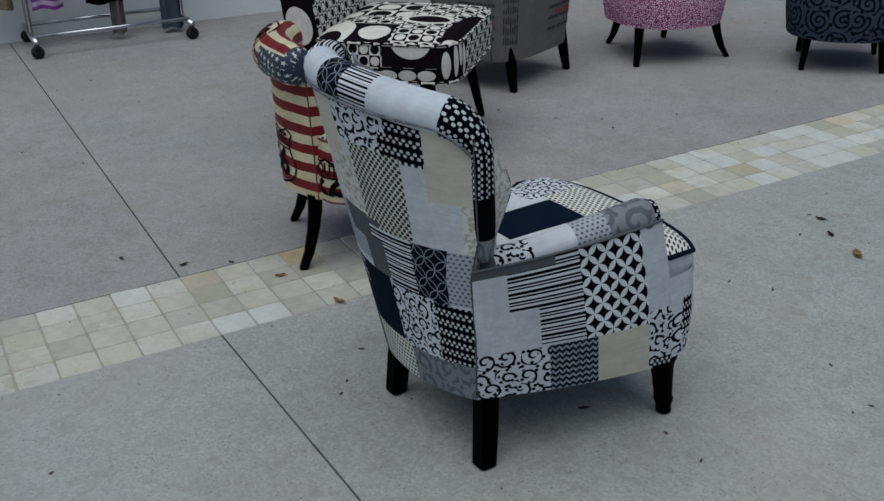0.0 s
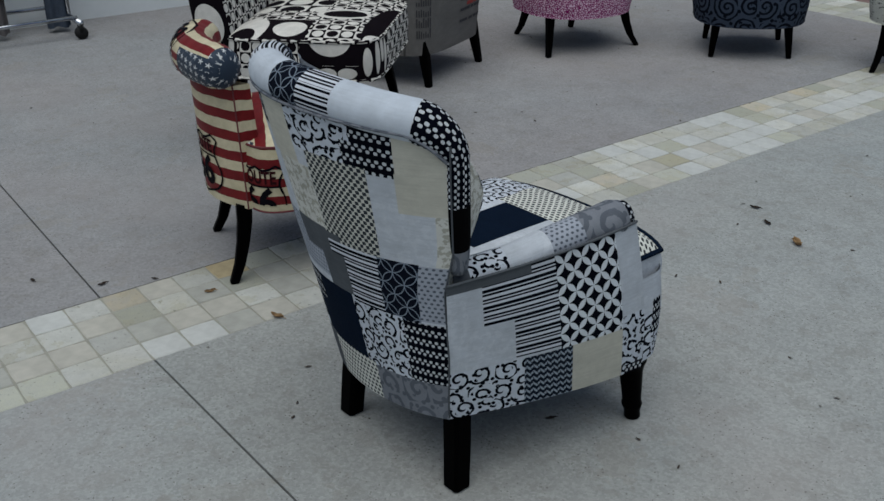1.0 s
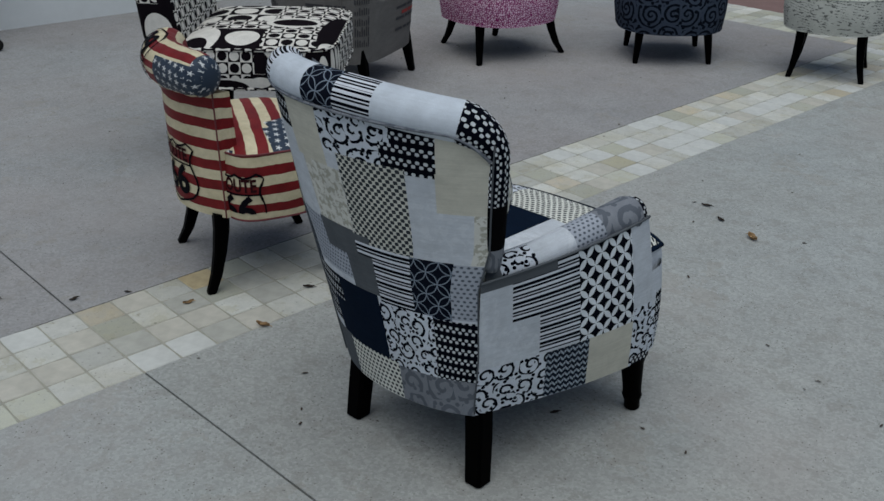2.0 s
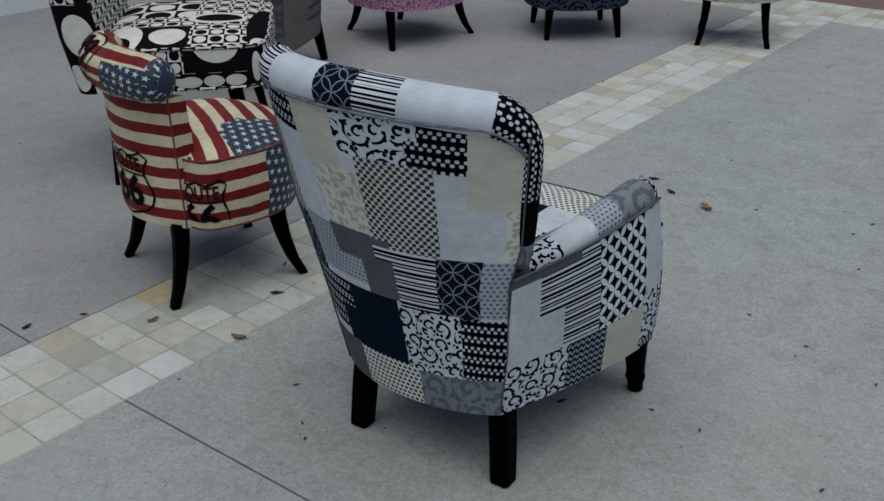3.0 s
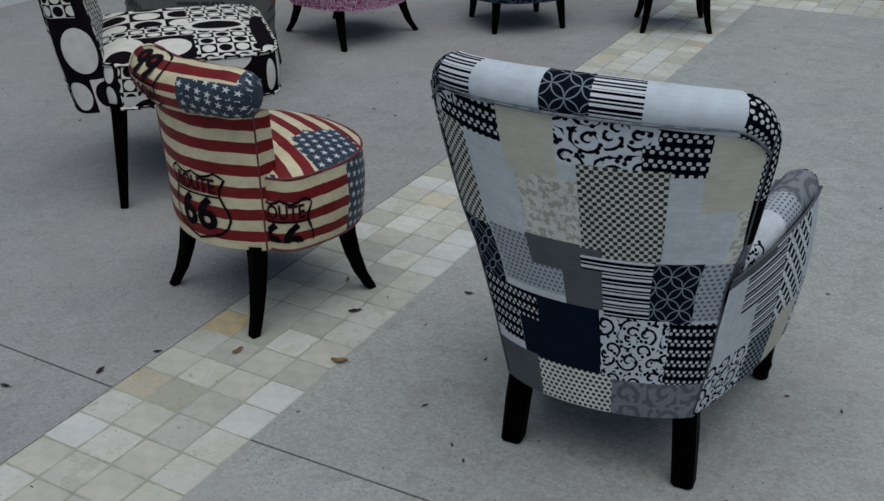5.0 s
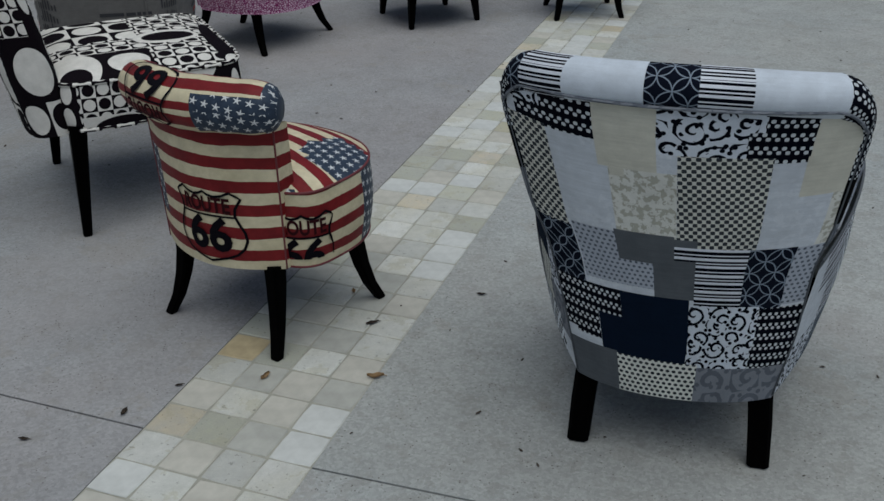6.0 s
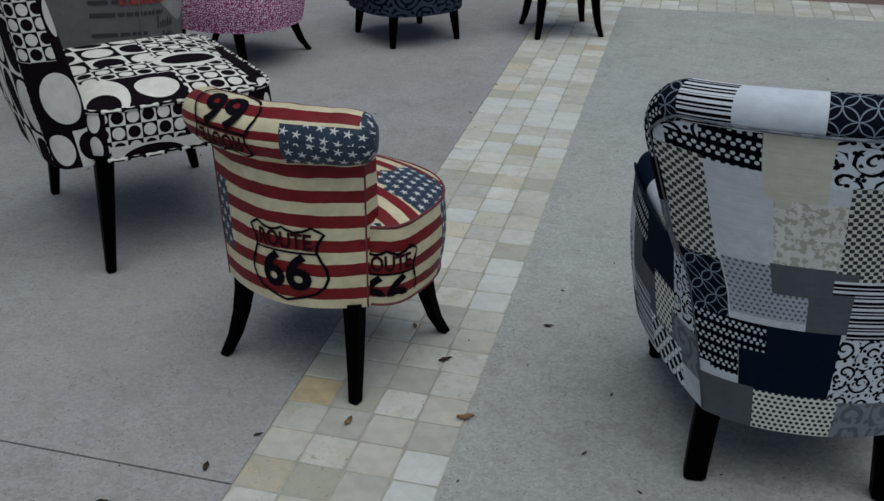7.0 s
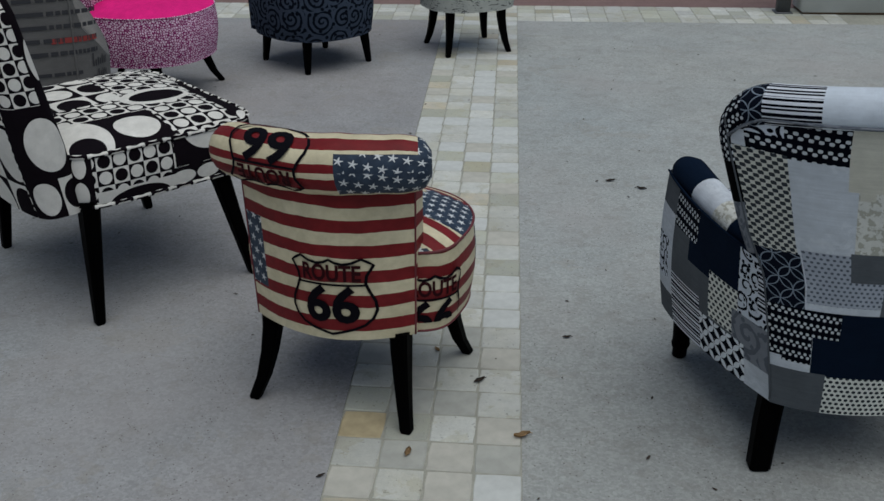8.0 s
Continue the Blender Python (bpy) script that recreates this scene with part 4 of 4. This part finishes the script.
    for sg in (1, -1):
        part("back_leg", beam([(sg * 0.325, -0.238, 0), (sg * 0.30, -0.21, 0.34)], [(0.026, 0.026), (0.052, 0.05)]), ebony, ob, "", False)
        part("front_leg", beam([(sg * 0.325, 0.234, 0), (sg * 0.28, 0.17, 0.34)], [(0.026, 0.026), (0.052, 0.05)]), ebony, ob, "", False)
    return ob


build_spotted()


# ---- printed tub chair ----
def burlap_cloth():
    f = Fabric("grey_sacking_cloth")
    x, y, _ = f.xy()
    lines = f.noise(120, 3, "UV", 0.7, (0.3, 3.0, 1.0))
    c = f.mix(lines, (0.125, 0.12, 0.115), (0.175, 0.168, 0.16))
    return woven(f, c)


sacking = burlap_cloth()


def build_tub():
    ob = root("tub_chair", -1.77, 2.02, -66.7, "grey sacking tub chair with stencilled print on black legs", "chair", "accent chairs on the terrace")
    n = 72

    def plan(a, grow=1.0):
        t = 2 * math.pi * a
        c, s = math.cos(t), math.sin(t)
        e = 0.5 if s > 0 else 0.9
        return 0.315 * math.copysign(abs(c) ** e, c) * grow, (0.285 if s > 0 else 0.31) * math.copysign(abs(s) ** e, s) * grow

    us = [i / n for i in range(n)]

    def rim_z(a):
        t = 2 * math.pi * a
        return lerp(-math.sin(t), (-1, -0.75, -0.5, -0.3, 1), (0.40, 0.48, 0.54, 0.78, 0.86))

    def outer(a, v):
        g = 0.94 + 0.08 * v
        x, y = plan(a, g)
        return Vector((x, y, 0.142 + (rim_z(a) - 0.142) * v))

    part("shell", sheet(outer, us, steps(0, 1, 12), lambda a, v: (a * 1.9, 0.142 + (rim_z(a) - 0.142) * v), None, None, True), sacking, ob)

    def rim(a, r):
        x, y = plan(a, 1.02 - 0.30 * r)
        return Vector((x, y, rim_z(a) + 0.035 * math.sin(math.pi * r)))

    part("rim_roll", sheet(rim, us, steps(0, 1, 6), lambda a, v: (a * 1.9, v * 0.12), None, None, True), sacking, ob)

    def inside(a, v):
        x, y = plan(a, 0.72)
        return Vector((x, y, rim_z(a) + (0.39 - rim_z(a)) * v))

    part("inner_shell", sheet(inside, us, steps(0, 1, 6), lambda a, v: (a * 1.9, v * 0.3), None, None, True), sacking, ob)
    bm = bmesh.new()
    bm.faces.new([bm.verts.new((*plan(a, 0.74), 0.41)) for a in us])
    part("seat_top", bm, sacking, ob)
    bm = bmesh.new()
    bm.faces.new([bm.verts.new(outer(a, 0.01)) for a in us])
    part("bottom", bm, dark_lining, ob)
    part("piping", tube([outer(0.06, v) for v in steps(0, 1, 8)], 0.004, 6), sacking, ob)

    # stencil print: unreadable lines are plain bars
    rng = random.Random(4)
    prints = {}
    size = 1.9

    def on_shell(x, y):
        a = (x / size) % 1.0
        z = y
        v = (z - 0.142) / max(0.05, rim_z(a) - 0.142)
        p = outer(a, v)
        nrm = Vector((p.x, p.y, 0)).normalized()
        return p + nrm * 0.003

    def bars(name, x0, x1, y0, rows, step, h, mat, upright=False):
        bm = bmesh.new()
        for r in range(rows):
            x = x0
            while x < x1:
                w = rng.uniform(0.012, 0.035)
                yy = y0 + r * step
                if upright:
                    q = ((x, yy), (x + h, yy), (x + h, yy + w * 1.3), (x, yy + w * 1.3))
                    x += h * 2.2
                else:
                    q = ((x, yy), (min(x + w, x1), yy), (min(x + w, x1), yy + h), (x, yy + h))
                    x += w + 0.006
                bm.faces.new([bm.verts.new((a, b, 0)) for a, b in q])
        prints.setdefault(mat, []).append(bend_on(bm, on_shell, 0.02))

    for turn in range(4):
        o = turn * 0.475 - 0.06
        bars("stencil_print", o + 0.06, o + 0.20, 0.24, 4, 0.05, 0.012, ink_grey)
        bars("stencil_print", o + 0.07, o + 0.19, 0.31, 1, 0.05, 0.016, ink_red)
        bars("stencil_print", o + 0.26, o + 0.38, 0.22, 5, 0.047, 0.008, ink_grey, True)
        if turn != 1:
            bars("stencil_print", o + 0.06, o + 0.30, 0.46, 5, 0.045, 0.014, ink_grey)
            bars("stencil_print", o + 0.10, o + 0.30, 0.50, 1, 0.05, 0.018, ink_red)
    for m, bms in prints.items():
        tagged(part("stencil_print", join(*bms), m, ob, "", False), "", "", "", "stuff")
    for sg in (1, -1):
        part("front_leg", beam([(sg * 0.234, 0.25, 0), (sg * 0.22, 0.215, 0.21)], [(0.03, 0.03), (0.052, 0.05)]), ebony, ob, "", False)
        part("back_leg", beam([(sg * 0.22, -0.25, 0), (sg * 0.20, -0.20, 0.21)], [(0.03, 0.03), (0.05, 0.05)]), ebony, ob, "", False)


build_tub()


# ---- pink, blue and print chairs ----
def speckled():
    f = Fabric("magenta_white_leaf_print")
    n = f.noise(75, 3, "UV", 0.6)
    v = Ex(f.t, f.voronoi(95, "DISTANCE_TO_EDGE").outputs["Distance"])
    mask = ((n - 0.5) * 0.9 + v).above(0.19)
    return woven(f, f.mix(mask, (0.24, 0.018, 0.12), (0.78, 0.58, 0.70)))


def rose_cloth():
    return cloth_scroll("blue_grey_rose_cloth", (0.042, 0.056, 0.082), (0.005, 0.007, 0.012), 0.026, 9.0, 0.42)


def news_cloth():
    f = Fabric("pale_newsprint_cloth")
    x, y, _ = f.xy(8)
    rows = (y / 0.012).fract().below(0.4)
    words = f.noise(95, 1, "UV", 0.5, (1.0, 3.5, 1)).above(0.54)
    block = f.noise(14, 1, "UV").above(0.50)
    c = f.mix(rows * words * block, (0.47, 0.48, 0.44), (0.08, 0.085, 0.085))
    big = f.noise(34, 1, "UV", 0.5, (1.0, 2.6, 1)).above(0.63)
    c = f.mix(big * 0.8, c, (0.06, 0.065, 0.065))
    return woven(f, c)


leafy, rose, news = speckled(), rose_cloth(), news_cloth()
pink_velvet = cloth_plain("bright_pink_cloth", (0.72, 0.02, 0.20), 0.1)
slipper_chair("slipper_chair", -1.655, 2.93, -102.0, "slipper chair in magenta leaf-print cloth with a bright pink seat", leafy, pink_velvet, leafy, leafy, 1.12, "sabre", ((0.163, -0.24), (0.25, 0.24)), (0.182, 0.385), 0.62, 0.07, (0.250, -0.15, 0.29), 0.2)
slipper_chair("slipper_chair", -0.985, 3.49, -135, "slipper chair in dark blue rose-print cloth on black legs", rose, rose, rose, rose, 1.13, "straight", ((0.18, -0.18), (0.18, 0.18)), (0.158, 0.385), 0.62, 0.07, (0.235, -0.2, 0.235), 0.2)
slipper_chair("slipper_chair", -0.26, 3.79, -156.2, "slipper chair in pale newsprint cloth on splayed black legs", news, news, news, news, 0.97, "sabre", ((0.163, -0.16), (0.163, 0.16)), (0.225, 0.385), 0.62, 0.065, (0.24, -0.17, 0.225), 0.2)


# ---- clothes rack ----
def build_rack():
    ob = root("clothes_rack", -3.56, 0.62, -3.5, "chrome clothes rail on castors with garments hanging over it", "clothes rack")
    for y in (-0.41, 0.41):
        part("foot", tube([(0.235, y, 0.085), (-0.235, y, 0.085)], 0.016, 12), chrome, ob)
        part("upright", tube([(0.0, y, 0.09), (0.0, y, 1.55)], 0.015, 12), chrome, ob)
        for x in (0.215, -0.215):
            c = part("castor", tube([(x - 0.014, y, 0.033), (x + 0.014, y, 0.033)], 0.033, 14), rubber, ob)
            part("fork", box(x - 0.02, x + 0.02, y - 0.012, y + 0.012, 0.04, 0.085, 0.003), rubber, c)
    for x in (0.17, -0.17):
        part("lower_rail", tube([(x, -0.41, 0.105), (x, 0.41, 0.105)], 0.011, 12), chrome, ob)
    part("top_rail", tube([(0, -0.5, 1.55), (0, 0.5, 1.55)], 0.014, 12), chrome, ob)
    return ob


build_rack()


def drape(name, y, x, w, z0, z1, mat, label, thick=0.05, seed=0):
    """A hanging length of cloth with soft folds."""
    ob = root(name, -3.56, 0.62, -3.5, label, "garment")
    ph = seed * 1.7

    def fn(a, v):
        t = 2 * math.pi * a
        taper = 1.0 - 0.25 * v
        yy = y + w / 2 * math.cos(t) * taper
        xx = x + (thick * math.sin(t) + 0.012 * math.sin(5 * t + ph)) * taper
        return Vector((xx, yy, z0 + (z1 - z0) * v + 0.006 * math.sin(3 * t + ph) * (1 - v)))

    us = [i / 36 for i in range(36)]
    part("cloth", sheet(fn, us, steps(0, 1, 12), lambda a, v: (a * 0.6, v * (z1 - z0)), None, None, True), mat, ob)


purple = cloth_stripe("purple_white_stripe_cloth", 0.045, ((0.0, 0.45),), (0.45, 0.36, 0.52), (0.22, 0.05, 0.25))
denim = cloth_plain("blue_grey_denim", (0.06, 0.075, 0.10), 0.35)
olive = cloth_plain("olive_cloth", (0.20, 0.18, 0.10), 0.2)
taupe = cloth_plain("taupe_sheer_cloth", (0.13, 0.12, 0.12), 0.3)
drape("garment", -0.30, 0.02, 0.16, 0.215, 1.5, purple, "purple and white striped garment hanging on the rail", 0.02, 1)
drape("garment", -0.40, -0.05, 0.12, 0.30, 1.5, cloth_plain("dark_violet_cloth", (0.02, 0.015, 0.035)), "dark violet garment hanging on the rail", 0.03, 2)
drape("garment", 0.0, 0.0, 0.20, 0.215, 1.5, black_cloth, "black garment hanging on the rail", 0.05, 3)
drape("garment", 0.06, 0.0, 0.075, 0.035, 1.4, taupe, "long taupe sheer garment hanging on the rail", 0.025, 4)
drape("garment", 0.36, -0.02, 0.12, 0.03, 1.45, denim, "long blue-grey denim garment hanging on the rail", 0.04, 5)
# stands for an olive-beige sign; its form as hanging cloth is made up
drape("garment", -0.56, -0.1, 0.2, 0.21, 1.5, olive, "olive-beige sign by the rail, shaped as hanging cloth", 0.03, 6)


# ---- leaves and litter ----
def leaf(x, y, turn, size, mat, label, curl=0.25):
    ob = root("fallen_leaf", x, y, turn, label, "leaf", "fallen leaves")

    def fn(u, v):
        w = size * 0.42 * math.sin(math.pi * min(0.985, max(0.015, (u + 1) / 2))) ** 0.8
        yy = v * w * (1 + 0.15 * math.sin(7 * u + turn))
        return Vector((u * size, yy, 0.0025 + size * curl * (v * v * 0.8 + 0.5 * u * u + 0.12 * math.sin(5 * u + turn))))

    bm = sheet(fn, steps(-1, 1, 10), steps(-1, 1, 6), lambda u, v: (u, v))
    bmesh.ops.solidify(bm, geom=bm.faces[:], thickness=0.0008)
    part("blade", bm, mat, ob)
    part("stalk", tube([(size * 0.95, 0, 0.003 + size * curl * 0.5), (size * 1.35, size * 0.1, 0.003)], 0.0009, 5), mat, ob)


BROWN, DARKLEAF = "curled dry brown leaf lying on the terrace", "small dark dry leaf lying on the terrace"
for x, y, a, s in ((0.0, 0.347, 25, 0.02), (-0.245, 0.27, 80, 0.016), (0.573, 1.795, 150, 0.028), (-0.21, 0.71, 120, 0.012)):
    leaf(x, y, a, s, leaf_mat, BROWN, 0.4)
for x, y, a, s in ((0.32, 1.92, 20, 0.018), (0.422, 1.85, 160, 0.018), (0.80, 0.60, 70, 0.013), (-0.10, 0.572, 40, 0.017), (0.118, 0.795, 10, 0.012), (-0.48, 0.05, 100, 0.015), (-0.42, 0.18, 40, 0.01), (-0.63, -0.1, 10, 0.012)):
    leaf(x, y, a, s, debris_mat, DARKLEAF, 0.25)

bm = bmesh.new()
rng = random.Random(11)
for _ in range(240):
    x, y = rng.uniform(-3.6, 2.6), rng.uniform(-0.9, 4.2)
    if -0.43 < x < 0.02 and rng.random() < 0.6:
        continue
    s, a = rng.uniform(0.002, 0.0075), rng.uniform(0, 6.3)
    ring = [bm.verts.new((x + s * math.cos(a) * math.cos(t) * 1.4 - s * math.sin(a) * math.sin(t) * 0.5, y + s * math.sin(a) * math.cos(t) * 1.4 + s * math.cos(a) * math.sin(t) * 0.5, 0.0015 + rng.uniform(0, 0.003))) for t in [k * 1.2566 for k in range(5)]]
    tip = bm.verts.new((x, y, 0.005))
    for k in range(5):
        bm.faces.new((ring[k], ring[(k + 1) % 5], tip))
tagged(part("leaf_litter", bm, debris_mat, None, "scattered dark specks of leaf litter on the concrete", False), "", "litter", "", "stuff")


# ---- tiles of the bands ----
def tile_mesh(seed):
    r = random.Random(seed)
    h = PITCH / 2 - 0.0015
    bm = bmesh.new()
    low, mid, top = [], [], []
    for k in range(12):
        t = 2 * math.pi * (k + 0.5) / 12
        c, s = math.cos(t), math.sin(t)
        g = h / max(abs(c), abs(s)) * (0.965 if k % 3 == 1 else 1.0)
        g *= 1 + r.uniform(-0.012, 0.004)
        low.append(bm.verts.new((c * g, s * g, -0.008)))
        mid.append(bm.verts.new((c * g, s * g, -0.0012)))
        top.append(bm.verts.new((c * g * 0.95, s * g * 0.95, r.uniform(0.0004, 0.0012))))
    for k in range(12):
        j = (k + 1) % 12
        bm.faces.new((low[k], low[j], mid[j], mid[k]))
        bm.faces.new((mid[k], mid[j], top[j], top[k]))
    bm.faces.new(top)
    finish(bm, False)
    me = bpy.data.meshes.new("tile")
    bm.to_mesh(me)
    bm.free()
    me.materials.append(tile_mat)
    return me


def tinted(meshes, mat):
    out = []
    for me in meshes:
        q = me.copy()
        q.materials[0] = mat
        out.append(q)
    return out


tile_meshes = [tile_mesh(i) for i in range(8)]
KINDS = {
    "w": tinted(tile_meshes[:4], simple("white_travertine", (0.505, 0.515, 0.49), 0.75, 0, 0.82, 1.16, 40)),
    "p": tile_meshes,
    "b": tinted(tile_meshes[:4], simple("beige_travertine", (0.45, 0.435, 0.38), 0.78, 0, 0.75, 1.2, 30)),
    # greyer and darker than the other tiles
    "g": tinted(tile_meshes[:4], simple("dull_grey_travertine", (0.388, 0.388, 0.348), 0.78, 0, 0.72, 1.22, 26)),
    "o": tinted(tile_meshes[:4], simple("ochre_stained_tile", (0.42, 0.345, 0.21), 0.75, 0, 0.68, 1.3, 34)),
}
# the rows by the saw-cut joint, each from the east edge to the west
ROWS = {-5: "pbpg", -4: "pgbp", -3: "pbpb", -2: "pbpw", -1: "ppbp", 0: "wgpp", 1: "wbpb", 2: "gbgp", 3: "bppo", 4: "pggp", 5: "ppbp", 6: "bgpb", 7: "pgpb", 8: "wpgp", 9: "wpbp"}
rng = random.Random(21)
for j in range(-12, 42):
    for i in range(4):
        t = new("tile", rng.choice(KINDS[ROWS[j][i] if j in ROWS else rng.choice("ppppwpwpb")]))
        t.parent = band_bed
        x = -(i + 0.5) * PITCH
        t.matrix_basis = pose(x, joint_y(x) + (j + 0.5) * ALONG, rng.uniform(-0.0006, 0.0006), rng.uniform(-0.4, 0.4), rng.uniform(-0.4, 0.4), rng.choice((0, 180)) - 1.9 + rng.uniform(-0.6, 0.6)) @ Matrix.Diagonal((1, ALONG / PITCH, 1, 1))
for j in range(-22, 18):
    for i in range(4):
        t = new("tile", rng.choice(tile_meshes))
        t.parent = band_bed
        t.matrix_basis = pose((j + 0.5) * PITCH, CROSS0 + (i + 0.5) * PITCH, rng.uniform(-0.0006, 0.0006), 0, 0, rng.choice((0, 90, 180, 270)) + rng.uniform(-0.6, 0.6))
